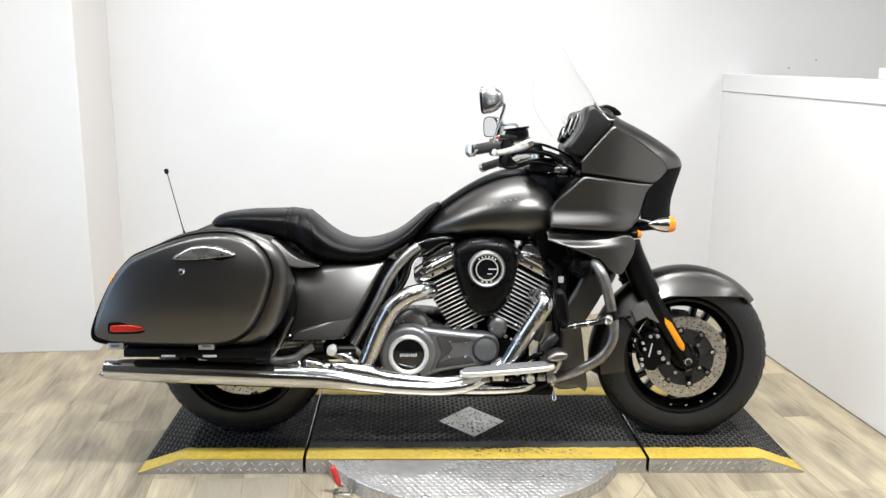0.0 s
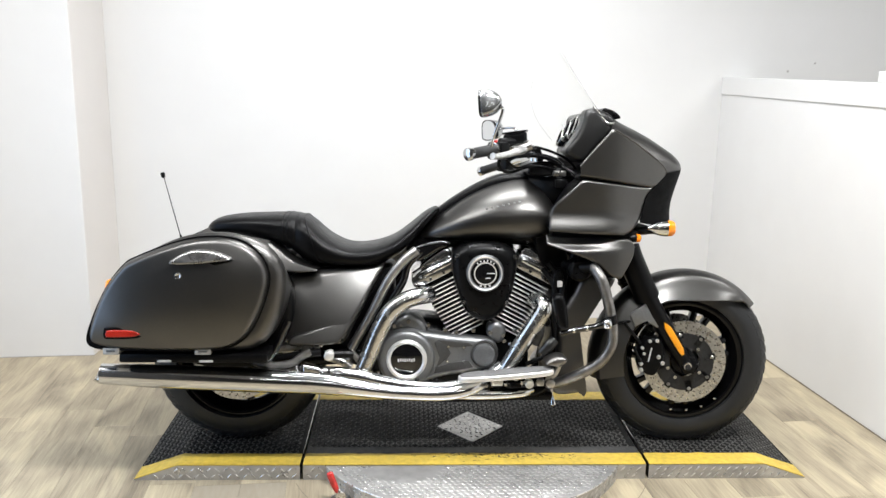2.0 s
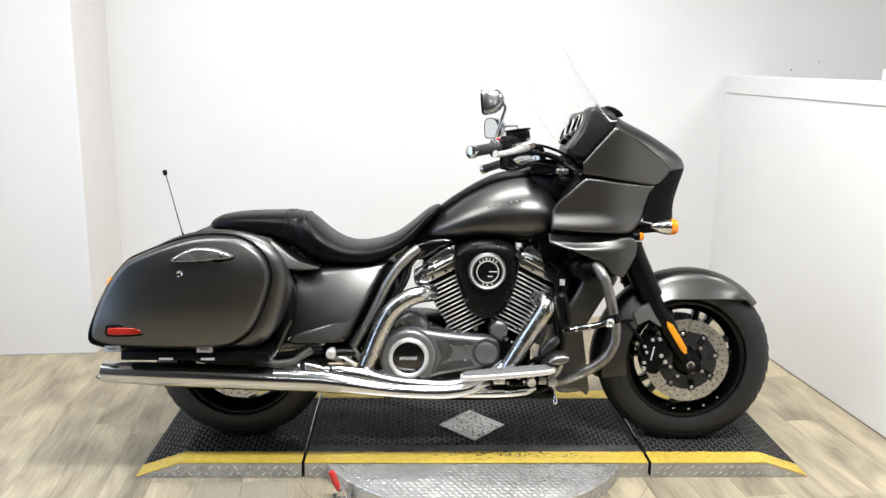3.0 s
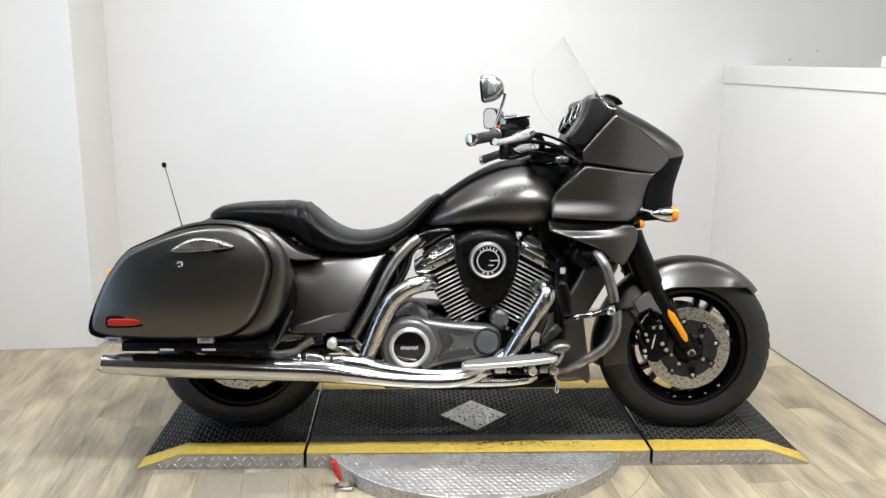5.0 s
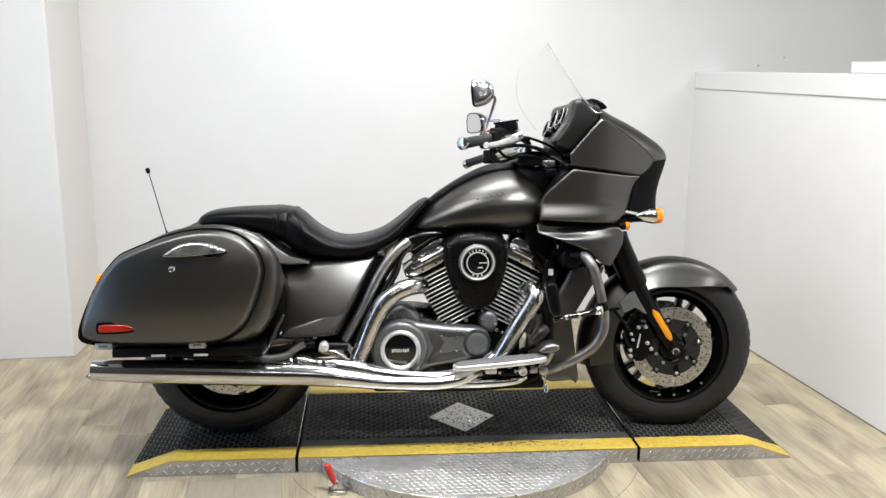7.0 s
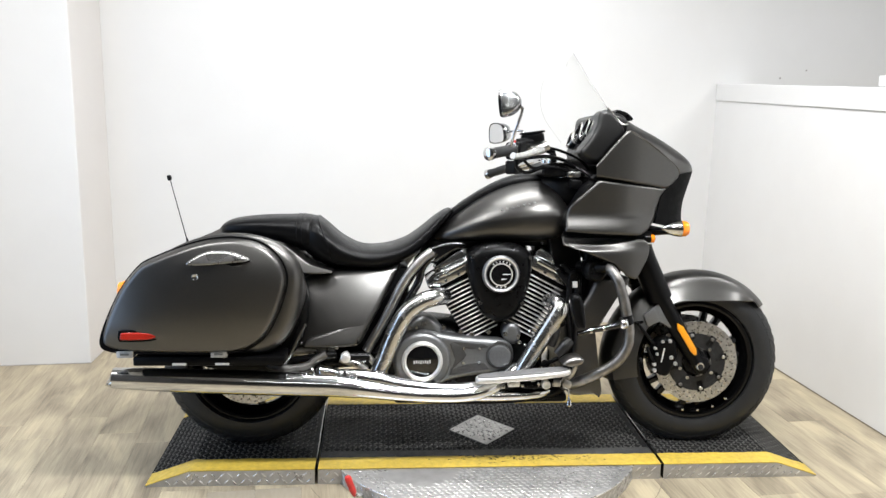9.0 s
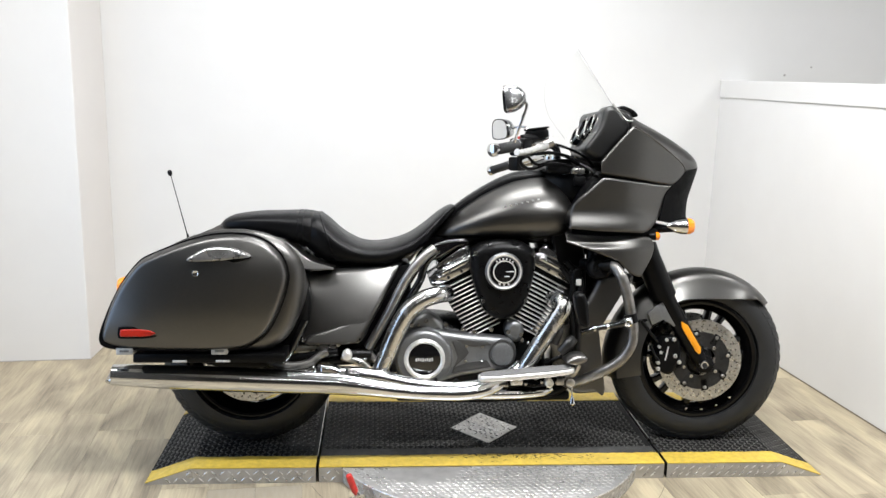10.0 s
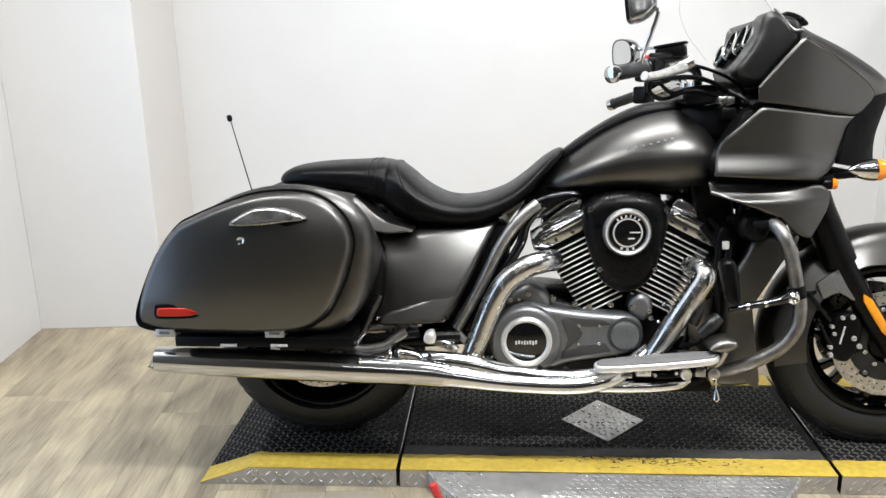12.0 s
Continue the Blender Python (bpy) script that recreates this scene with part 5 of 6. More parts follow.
def board_layer(levels):
    """Closed layers of the board's plan: (inset, height) each, rising towards the front."""
    base = curve([(x, y, 0) for x, y in BOARD], 4, True)
    mx, my, hx, hy = 0.1335, -0.306, 0.1635, 0.041
    return rings([[(mx + (q.x - mx) * (1 - d / hx), my + (q.y - my) * (1 - d / hy), z + 0.08 * q.x) for q in base] for d, z in levels])


board = part("footboard", board_layer([(0.004, 0.2935), (0.001, 0.2955), (0.0, 0.299), (0.0, 0.3075), (0.0012, 0.3105), (0.004, 0.312), (0.012, 0.312)]), BRIGHT, bike, "aluminium rider footboard with a rubber pad")
part("rubber_pad", board_layer([(0.007, 0.3118), (0.007, 0.3145), (0.0085, 0.3158), (0.012, 0.3162)]), PAD, board, "worn grey rubber pad")
part("footboard_mount", box(0.05, 0.28, -0.27, -0.13, 0.262, 0.298, 0.006), BLACK_METAL, board)
for x, z, r in ((0.10, 0.285, 0.012), (0.17, 0.295, 0.010), (0.215, 0.296, 0.009), (0.19, 0.278, 0.007), (0.135, 0.272, 0.006)):
    part("bolt", lathe([(r, -0.265), (r, -0.287), (r * 0.7, -0.29), (0.001, -0.29)], (x, 0, z), 12), ALU if r > 0.009 else CHROME, board)
part("balance_pipe", tube([(-0.15, -0.262, 0.236), (0.0, -0.258, 0.230), (0.12, -0.25, 0.229), (0.20, -0.24, 0.233), (0.235, -0.225, 0.240)], [0.016, 0.018, 0.018, 0.017, 0.013], 18), CHROME, exhaust)
for x0, x1, z0, z1, mat in ((0.085, 0.125, 0.268, 0.288, BRIGHT), (0.135, 0.19, 0.262, 0.276, BLACK_METAL), (0.24, 0.268, 0.268, 0.292, ALU), (0.05, 0.075, 0.262, 0.276, ALU)):
    part("mount_bracket", box(x0, x1, -0.288, -0.26, z0, z1, 0.004), mat, board)
part("mount_boss", lathe([(0.015, -0.27), (0.015, -0.296), (0.011, -0.30), (0.005, -0.298)], (0.215, 0, 0.277), 18), BRIGHT, board, "bright machined boss")
pedal = part("brake_pedal", tube([(0.27, -0.26, 0.285), (0.30, -0.27, 0.30), (0.315, -0.28, 0.33), (0.318, -0.285, 0.36)], 0.009, 10), ALU, bike, "cast metal brake pedal")
part("pedal_pad", pillow([(0.266, 0.352), (0.282, 0.370), (0.310, 0.379), (0.334, 0.375), (0.338, 0.362), (0.322, 0.350), (0.295, 0.345)], -0.25, -0.325, 0.012, n=4), BAR_METAL, pedal, "polished brake pedal pad")
part("pedal_pivot", lathe([(0.016, -0.25), (0.016, -0.283), (0.01, -0.286), (0.001, -0.286)], (0.29, 0, 0.275), 16), ALU, pedal)
part("drain_tap", tube([(0.301, -0.262, 0.262), (0.302, -0.262, 0.228), (0.303, -0.262, 0.216), (0.304, -0.262, 0.198), (0.304, -0.262, 0.190)], [0.002, 0.0025, 0.006, 0.0105, 0.004], 12), CHROME, pedal)
bar = [(0.40, 0.67), (0.425, 0.679), (0.446, 0.652), (0.466, 0.60), (0.487, 0.51), (0.495, 0.455), (0.487, 0.405), (0.45, 0.352), (0.38, 0.301), (0.312, 0.252), (0.30, 0.245)]
ys = [0.13, 0.25, 0.29, 0.30, 0.305, 0.305, 0.305, 0.30, 0.27, 0.2, 0.14]
for s in (-1, 1):
    g = part("engine_guard", tube([(x, s * y, z) for (x, z), y in zip(bar, ys)], 0.018, 18), BAR_METAL, bike, "bare steel engine guard bar")
    part("guard_clamp", tube([(0.481, s * 0.305, 0.52), (0.489, s * 0.305, 0.49)], 0.022, 18), BLACK_SATIN, g)
    part("clamp_bolt", lathe([(0.015, s * 0.31), (0.015, s * 0.333), (0.009, s * 0.338), (0.004, s * 0.334)], (0.468, 0, 0.494), 16), CHROME, g)
    part("highway_peg_arm", tube([(0.478, s * 0.312, 0.502), (0.464, s * 0.32, 0.497), (0.432, s * 0.322, 0.485), (0.364, s * 0.326, 0.474), (0.309, s * 0.33, 0.461)], [0.016, 0.016, 0.011, 0.009, 0.009], 12), BLACK_GLOSS, g)
    part("highway_peg", pillow([(0.281, 0.583), (0.293, 0.596), (0.312, 0.594), (0.322, 0.575), (0.328, 0.548), (0.334, 0.483), (0.304, 0.487), (0.290, 0.53), (0.284, 0.56)], s * 0.312, s * 0.352, 0.016, 5, n=5), BLACK_SATIN, g, "black folding highway peg")
    for x, z in ((0.35, 0.472), (0.395, 0.479)):
        part("peg_collar", tube([(x, s * 0.327, z), (x + 0.008, s * 0.327, z + 0.001)], 0.0112, 12), CHROME, g)
part("frame_backbone", loft([(-0.21, 0.75, 0.70, 0.06), (-0.1, 0.775, 0.71, 0.09), (0.1, 0.79, 0.735, 0.10), (0.3, 0.80, 0.72, 0.10)], 4, 14, 20), BLACK_SATIN, bike, "black frame backbone")
both("coil_cover", pillow([(-0.20, 0.70), (-0.17, 0.735), (-0.08, 0.752), (-0.05, 0.74), (-0.10, 0.715), (-0.17, 0.675)], -0.06, -0.14, 0.01, n=4), BLACK_GLOSS)
for s in (-1, 1):
    part("inner_panel", pillow([(-0.66, 0.60), (-0.615, 0.62), (-0.592, 0.56), (-0.60, 0.47), (-0.635, 0.40), (-0.69, 0.385)], s * 0.12, s * 0.25, 0.03, n=5), BLACK_SATIN, bike)
for k in range(9):
    a = math.radians(100 + 28 * k)
    bolt(-0.206 + 0.112 * math.cos(a), -0.17, 0.343 + 0.112 * math.sin(a), 0.0065, cov)
for x, z, r in ((-0.335, 0.30, 0.008), (-0.318, 0.262, 0.008), (-0.30, 0.235, 0.007), (-0.345, 0.262, 0.006), (0.175, 0.44, 0.008), (0.16, 0.39, 0.007)):
    part("bolt", ball((x, -0.175, z), r, 8), CHROME, engine)
# badges are a little smaller than their bosses
for root, names, c in ((air, ("bezel", "bezel_ring", "badge_face", "badge_ring", "badge_letter", "lamp_reflection"), (0.064, 0.647, 0.83)), (cov, ("clutch_ring", "clutch_glass", "badge_bar"), (-0.206, 0.343, 0.9))):
    for ob in root.children:
        if ob.name.split(".")[0] in names:
            ob.data.transform(Matrix.Translation((c[0], 0, c[1])) @ Matrix.Diagonal((c[2], 1, c[2], 1)) @ Matrix.Translation((-c[0], 0, -c[1])))

# --- fairing ---
def half_width(x):
    return spline([0.25, 0.37, 0.50, 0.60, 0.68, 0.76, 0.82], [0.268, 0.272, 0.262, 0.235, 0.20, 0.13, 0.05], x)


def bent(bm, s, face):
    """Bends a panel made at the distance face round the fairing's plan, on flank s."""
    for v in bm.verts:
        d = abs(v.co.y) - face
        v.co.y = s * (half_width(v.co.x) + d)
    return bm


LOWER = [(0.371, 0.975), (0.50, 0.962), (0.60, 0.945), (0.606, 0.90), (0.595, 0.85), (0.57, 0.812), (0.53, 0.792), (0.43, 0.795), (0.280, 0.803), (0.284, 0.862), (0.30, 0.885)]
LEG = [(0.33, 0.49), (0.352, 0.535), (0.379, 0.578), (0.398, 0.618), (0.415, 0.634), (0.46, 0.640), (0.522, 0.635), (0.515, 0.60), (0.479, 0.555), (0.436, 0.485), (0.396, 0.427), (0.376, 0.38), (0.372, 0.325), (0.387, 0.284), (0.412, 0.243), (0.432, 0.226), (0.428, 0.219), (0.318, 0.218), (0.322, 0.33)]


def even(line, n):
    """n + 1 points at even steps along a line."""
    line = [Vector(p) for p in line]
    run = [0.0]
    for a, b in zip(line, line[1:]):
        run.append(run[-1] + (b - a).length)
    out, k = [], 0
    for i in range(n + 1):
        d = run[-1] * i / n
        while k < len(line) - 2 and run[k + 1] < d:
            k += 1
        out.append(line[k].lerp(line[k + 1], (d - run[k]) / max(1e-9, run[k + 1] - run[k])))
    return out


def sheet(upper, lower, face, s, n=44, m=22, thick=0.006):
    """A skin on flank s between an upper and a lower edge (runs of (x, z), smooth within a run); face gives its distance from the middle."""
    a, b = [even([q for r in runs for q in curve([(x, 0, z) for x, z in r], 8)], n) for runs in (upper, lower)]
    loops = []
    for p, q in zip(a, b):
        col = []
        for j in range(m + 1):
            f = 0.5 - 0.5 * math.cos(math.pi * j / m)
            w = p.lerp(q, f)
            edge = min(f * (p - q).length, (1 - f) * (p - q).length)
            roll = 0.006 * max(0.0, 1 - edge / 0.008) ** 2
            col.append((w.x, s * (face(w.x, w.z) - roll), w.z))
        loops.append(col)
    bm = rings(loops, closed=False)
    bmesh.ops.remove_doubles(bm, verts=bm.verts[:], dist=1e-5)
    bmesh.ops.recalc_face_normals(bm, faces=bm.faces[:])
    bmesh.ops.solidify(bm, geom=bm.faces[:], thickness=thick)
    return bm


def ease(a, b, x):
    t = min(1.0, max(0.0, (x - a) / (b - a)))
    return t * t * (3 - 2 * t)


def upper_face(x, z):
    return half_width(x) + 0.006 + 0.07 * (z - 1.0)


def lower_face(x, z):
    """Leans out towards its top; the foot flares out along a fold that dies away forwards."""
    fold = 1 - 0.7 * ease(0.5, 0.61, x)
    flare = 0.024 * fold * ease(0.868, 0.80, z)
    return half_width(x) + 0.004 + 0.11 * (z - 0.868) + flare - 0.012 * ease(0.45, 0.61, x)


def chin_face(x, z):
    """Its top edge turns inwards, most of all at the tank's end."""
    shoulder = max(0.0, z - 0.73)
    return half_width(x) + 0.012 - (0.85 - 0.6 * ease(0.36, 0.58, x)) * shoulder * min(1.0, shoulder / 0.018)


UPPER_TOP = [[(0.371, 1.028), (0.42, 1.086), (0.474, 1.146)], [(0.482, 1.147), (0.543, 1.113), (0.607, 1.072), (0.660, 1.036), (0.680, 1.018), (0.688, 1.004)]]
UPPER_FOOT = [[(0.374, 0.986), (0.43, 0.979), (0.487, 0.971), (0.56, 0.961), (0.618, 0.953)], [(0.63, 0.951), (0.650, 0.960), (0.672, 0.980), (0.683, 0.991), (0.688, 1.003)]]
LOWER_TOP = [[(0.269, 0.806), (0.274, 0.85), (0.286, 0.888), (0.330, 0.930), (0.374, 0.971)], [(0.382, 0.977), (0.487, 0.964), (0.58, 0.954), (0.634, 0.951)]]
LOWER_FOOT = [[(0.269, 0.803), (0.414, 0.794), (0.534, 0.790)], [(0.548, 0.795), (0.575, 0.815), (0.595, 0.845), (0.603, 0.875), (0.614, 0.92), (0.634, 0.949)]]
CHIN_TOP = [[(0.268, 0.786), (0.40, 0.782), (0.545, 0.777)], [(0.556, 0.774), (0.568, 0.764), (0.573, 0.750)]]
CHIN_FOOT = [[(0.269, 0.754), (0.328, 0.736), (0.406, 0.707), (0.444, 0.694)], [(0.461, 0.676), (0.49, 0.650), (0.522, 0.637)], [(0.53, 0.645), (0.55, 0.68), (0.566, 0.712), (0.573, 0.748)]]
for s in (-1, 1):
    p = part("fairing_upper", sheet(UPPER_TOP, UPPER_FOOT, upper_face, s), GRAPHITE, bike, "matte graphite upper fairing panel")
    crest = [(x, s * (upper_face(x, z) - 0.004), z - 0.001) for x, z in UPPER_TOP[1]]
    part("panel_edge", tube(crest, 0.0042, 8, 8), GRAPHITE, p)
    part("fairing_lower", sheet(LOWER_TOP, LOWER_FOOT, lower_face, s), GRAPHITE, bike, "matte graphite lower fairing panel")
    part("panel_gap", bent(pillow([(0.38, 0.995), (0.50, 0.982), (0.61, 0.965), (0.60, 0.944), (0.50, 0.955), (0.38, 0.968)], s * 0.2, s * 0.25, 0.004, 2, n=4), s, 0.262), BLACK_SATIN, bike)
    part("fairing_chin", sheet(CHIN_TOP, CHIN_FOOT, chin_face, s), GRAPHITE, bike, "matte graphite chin fairing")
    part("leg_shield", pillow(LEG, s * 0.10, s * 0.205, 0.02, 6, n=5, crown=0.006), GRAPHITE, bike, "matte graphite lower leg shield")
    part("fairing_inner", bent(pillow([(x + 0.02 * (0.5 - x), z) for x, z in LOWER], s * 0.15, s * 0.235, 0.01, 2, n=4), s, 0.262), BLACK_SATIN, bike)

CREST = [(0.478, 1.148), (0.510, 1.132), (0.543, 1.113), (0.607, 1.071), (0.660, 1.036), (0.681, 1.018), (0.688, 1.003)]
MIDLINE = [(0.515, 1.196), (0.555, 1.174), (0.622, 1.142), (0.686, 1.108), (0.750, 1.067), (0.777, 1.040), (0.786, 1.016)]
NOSE_SIDE = [(0.687, 1.000), (0.672, 0.978), (0.646, 0.956), (0.616, 0.928), (0.608, 0.905), (0.600, 0.86), (0.594, 0.83)]
NOSE_MID = [(0.784, 1.012), (0.776, 0.986), (0.762, 0.941), (0.751, 0.899), (0.747, 0.858), (0.749, 0.825), (0.750, 0.80)]


def shell(side, mid, power, n=24, thick=0.006, tuck=0.0):
    """A skin across the bike between two like edges, bulging to its middle line."""
    a, b = curve([(x, 0, z) for x, z in side], 6), curve([(x, 0, z) for x, z in mid], 6)
    loops = []
    for p, q in zip(a, b):
        hw = half_width(p.x) - tuck
        loops.append([(q.x + (p.x - q.x) * abs(t) ** power, hw * t, q.z + (p.z - q.z) * abs(t) ** power) for t in [-1 + 2 * i / n for i in range(n + 1)]])
    bm = rings(loops, closed=False)
    bmesh.ops.recalc_face_normals(bm, faces=bm.faces[:])
    bmesh.ops.solidify(bm, geom=bm.faces[:], thickness=thick)
    return bm


part("fairing_cowl", shell([(x, z - 0.02) for x, z in CREST], MIDLINE, 3.4, tuck=0.022), GRAPHITE, bike, "matte graphite fairing cowl")
nose = part("headlamp_housing", shell(NOSE_SIDE, NOSE_MID, 3.0), NOSE_BLACK, bike, "matte black headlamp housing")
for s in (-1, 1):
    part("headlamp", lathe([(0.05, 0.0), (0.055, 0.012), (0.045, 0.025), (0.02, 0.03), (0.002, 0.031)], (0.708, s * 0.07, 0.90), 32, axis="x"), MIRROR, nose, "clear round headlamp")
for s in (-1, 1):
    part("fairing_floor", box(0.29, 0.59, *sorted((s * 0.10, s * 0.225)), 0.772, 0.802, 0.006), BLACK_SATIN, nose)
part("nose_floor", box(0.42, 0.70, -0.17, 0.17, 0.785, 0.80, 0.006), BLACK_SATIN, nose)

# dash with its round gauges
dash = part("dashboard", pillow([(0.375, 1.07), (0.39, 1.11), (0.406, 1.165), (0.412, 1.198), (0.432, 1.213), (0.490, 1.205), (0.515, 1.165), (0.52, 1.08), (0.487, 1.035), (0.41, 1.035)], 0.205, -0.165, 0.02, 5, n=5), DASH, bike, "black instrument dash with round gauges")
tilt = Matrix.Rotation(radians(-69), 4, "Y")
for s in (-1, 1):
    part("dash_flank", pillow([(x + 0.03 + 0.03 * s, z) for x, z in ((0.334, 1.074), (0.353, 1.102), (0.374, 1.134), (0.388, 1.168), (0.395, 1.200), (0.408, 1.216), (0.432, 1.217), (0.460, 1.190), (0.487, 1.142), (0.44, 1.085), (0.396, 1.038), (0.352, 1.052))], s * 0.12, s * 0.212, 0.016, 6, n=5, crown=0.012), DASH, dash)
for y, z, r in ((-0.112, 1.158, 0.031), (-0.040, 1.154, 0.040), (0.052, 1.146, 0.040), (0.132, 1.120, 0.031)):
    m = Matrix.Translation((0.381 + (z - 1.11) * 0.38, y, z)) @ tilt
    bz = lathe([(r, -0.01), (r + 0.003, 0.010), (r - 0.001, 0.016), (r - 0.006, 0.006), (r - 0.007, -0.008)], seg=32, axis="z")
    bz.transform(m)
    g = part("gauge", bz, BLACK_GLOSS, dash, "round gauge in a gloss black bezel")
    rg = lathe([(r + 0.001, 0.0135), (r - 0.001, 0.0172), (r - 0.0035, 0.0145)], seg=32, axis="z", closed=True)
    rg.transform(m)
    part("gauge_ring", rg, BAR_METAL, g)
    fc = lathe([(r - 0.006, -0.002), (r * 0.5, -0.002), (0.002, -0.0015)], seg=24, axis="z")
    fc.transform(m)
    part("gauge_face", fc, BLACK_GLOSS, g)
part("screen_bracket", pillow([(0.478, 1.208), (0.485, 1.226), (0.52, 1.216), (0.54, 1.200), (0.542, 1.19), (0.52, 1.188)], 0.11, -0.11, 0.006, n=3), BLACK_SATIN, bike, "black screen bracket")
bolt(0.52, -0.11, 1.206, 0.006, bike, BLACK_GLOSS)
part("screen_trim", tube([(0.425, -0.195, 1.226), (0.452, -0.2, 1.193), (0.474, -0.205, 1.170), (0.495, -0.213, 1.168)], 0.0038, 8), ALU, bike, "bright trim strip under the screen")

# windscreen, wrapped back at both flanks
SV = [0, 0.28, 0.55, 0.8, 1]
rows_ = []
for i in range(25):
    v = i / 24
    cx, cz = spline(SV, [0.488, 0.460, 0.417, 0.374, 0.346], v), spline(SV, [1.218, 1.258, 1.318, 1.382, 1.433], v)
    ex, ez = spline(SV, [0.352, 0.290, 0.270, 0.285, 0.344], v), spline(SV, [1.115, 1.205, 1.290, 1.375, 1.432], v)
    w = spline(SV, [0.196, 0.215, 0.218, 0.165, 0.012], v)
    rows_.append([(cx + (ex - cx) * t * t, w * t, cz + (ez - cz) * t * t) for t in [-1 + 2 * k / 28 for k in range(29)]])
bm = rings(rows_, closed=False)
bmesh.ops.recalc_face_normals(bm, faces=bm.faces[:])
bmesh.ops.solidify(bm, geom=bm.faces[:], thickness=0.002)
screen = part("windscreen", bm, SCREEN, bike, "clear curved windscreen")
screen.visible_shadow = False

# front turn signals and marker lamps
for s in (-1, 1):
    sig = part("front_signal", lathe([(0.004, 0.618), (0.012, 0.628), (0.022, 0.645), (0.028, 0.668), (0.029, 0.684), (0.026, 0.686)], (0, s * 0.24, 0.813), 28, axis="x"), CHROME, bike, "chrome bullet turn signal with an amber lens")
    part("signal_lens", lathe([(0.028, 0.684), (0.0275, 0.700), (0.022, 0.709), (0.008, 0.713), (0.001, 0.7135)], (0, s * 0.24, 0.813), 28, axis="x"), AMBER, sig, "amber lens")
    part("signal_stalk", tube([(0.64, s * 0.235, 0.805), (0.60, s * 0.20, 0.797), (0.56, s * 0.17, 0.80)], 0.012, 10), BLACK_SATIN, sig)
    mk = part("marker_lamp", lathe([(0.012, 0.560), (0.015, 0.566), (0.015, 0.584)], (0, s * 0.22, 0.776), 16, axis="x"), BLACK_SATIN, bike)
    part("marker_lens", lathe([(0.015, 0.585), (0.014, 0.597), (0.007, 0.602), (0.001, 0.603)], (0, s * 0.22, 0.776), 16, axis="x"), AMBER, mk, "small amber marker lens")

# --- handlebar, switches, mirrors ---
for s, pts in ((-1, [(0.27, -0.03, 1.02), (0.262, -0.09, 1.045), (0.235, -0.17, 1.075), (0.17, -0.27, 1.083), (0.10, -0.34, 1.078), (0.068, -0.372, 1.073), (0.03, -0.41, 1.066)]),
               (1, [(0.27, 0.03, 1.02), (0.272, 0.09, 1.035), (0.27, 0.17, 1.05), (0.245, 0.27, 1.04), (0.21, 0.36, 1.022), (0.182, 0.40, 1.016), (0.157, 0.43, 1.006)])):
    hb = part("handlebar", tube(pts, 0.0125, 14), CHROME, bike, "chrome pulled-back handlebar")
    a, b = Vector(pts[-2]), Vector(pts[-1])
    d = (b - a).normalized()
    part("grip", tube([a, a + d * 0.004, a + d * 0.01, a + d * 0.105, a + d * 0.110], [0.0195, 0.0215, 0.0175, 0.0175, 0.019], 18, smooth=False), RUBBER, hb, "black rubber grip")
    part("grip_flange", tube([a - d * 0.004, a - d * 0.002, a + d * 0.002, a + d * 0.004], [0.020, 0.0245, 0.0245, 0.020], 20, smooth=False), CHROME, hb, "chrome grip flange")
    part("grip_end", tube([a + d * 0.110, a + d * 0.114, a + d * 0.128, a + d * 0.131], [0.019, 0.0205, 0.0205, 0.016], 18, smooth=False), CHROME, hb, "chrome grip end")
    part("switch_box", box(-0.03, 0.03, -0.025, 0.025, -0.035, 0.022, 0.008, m=Matrix.Translation(a - d * 0.025) @ Matrix.Rotation(s * radians(42), 4, "Z")), BLACK_SATIN, hb, "black switch housing")
    part("red_switch", box(-0.010, 0.006, -0.008, 0.008, 0.016, 0.030, 0.003, m=Matrix.Translation(a - d * 0.008)), RED_PLASTIC, hb, "red engine switch") if s < 0 else None
    # reservoir, lever and its perch
    c = a - d * 0.09 + Vector((0.014, 0, 0.027))
    part("reservoir", box(-0.036, 0.036, -0.024, 0.024, -0.014, 0.016, 0.006, m=Matrix.Translation(c) @ Matrix.Rotation(radians(-8), 4, "Y") @ Matrix.Rotation(s * radians(20), 4, "Z")), BLACK_SATIN, hb, "black brake fluid reservoir")
    part("master_cylinder", tube([c + Vector((0.02, 0, -0.012)), c + Vector((-0.055, -s * -0.03, -0.016))], [0.017, 0.015], 14), BLACK_SATIN, hb)
    part("reservoir_cap", box(-0.038, 0.040, -0.026, 0.026, 0.016, 0.023, 0.003, m=Matrix.Translation(c) @ Matrix.Rotation(radians(-8), 4, "Y") @ Matrix.Rotation(s * radians(20), 4, "Z")), BLACK_SATIN, hb)
    e = a - d * 0.075 + Vector((0.03, s * 0.0, -0.012))
    side = Vector((0, s, 0))
    part("lever_perch", tube([e + Vector((0.045, 0, 0.02)), e + Vector((0.015, 0, 0.008)), e + Vector((-0.02, s * 0.02, 0.0))], [0.016, 0.02, 0.015], 12), ALU, hb)
    part("lever", tube([e + Vector((0.02, s * 0.01, 0.004)), e + Vector((-0.01, s * 0.05, -0.004)), e + Vector((-0.05, s * 0.095, -0.014)), e + Vector((-0.085, s * 0.13, -0.02)), e + Vector((-0.095, s * 0.14, -0.018))], [0.014, 0.012, 0.010, 0.009, 0.011], 12), LEVER, hb, "polished hand lever")
    # mirror on a bent stem
    f = a - d * 0.07 + Vector((0.02, 0, 0.05))
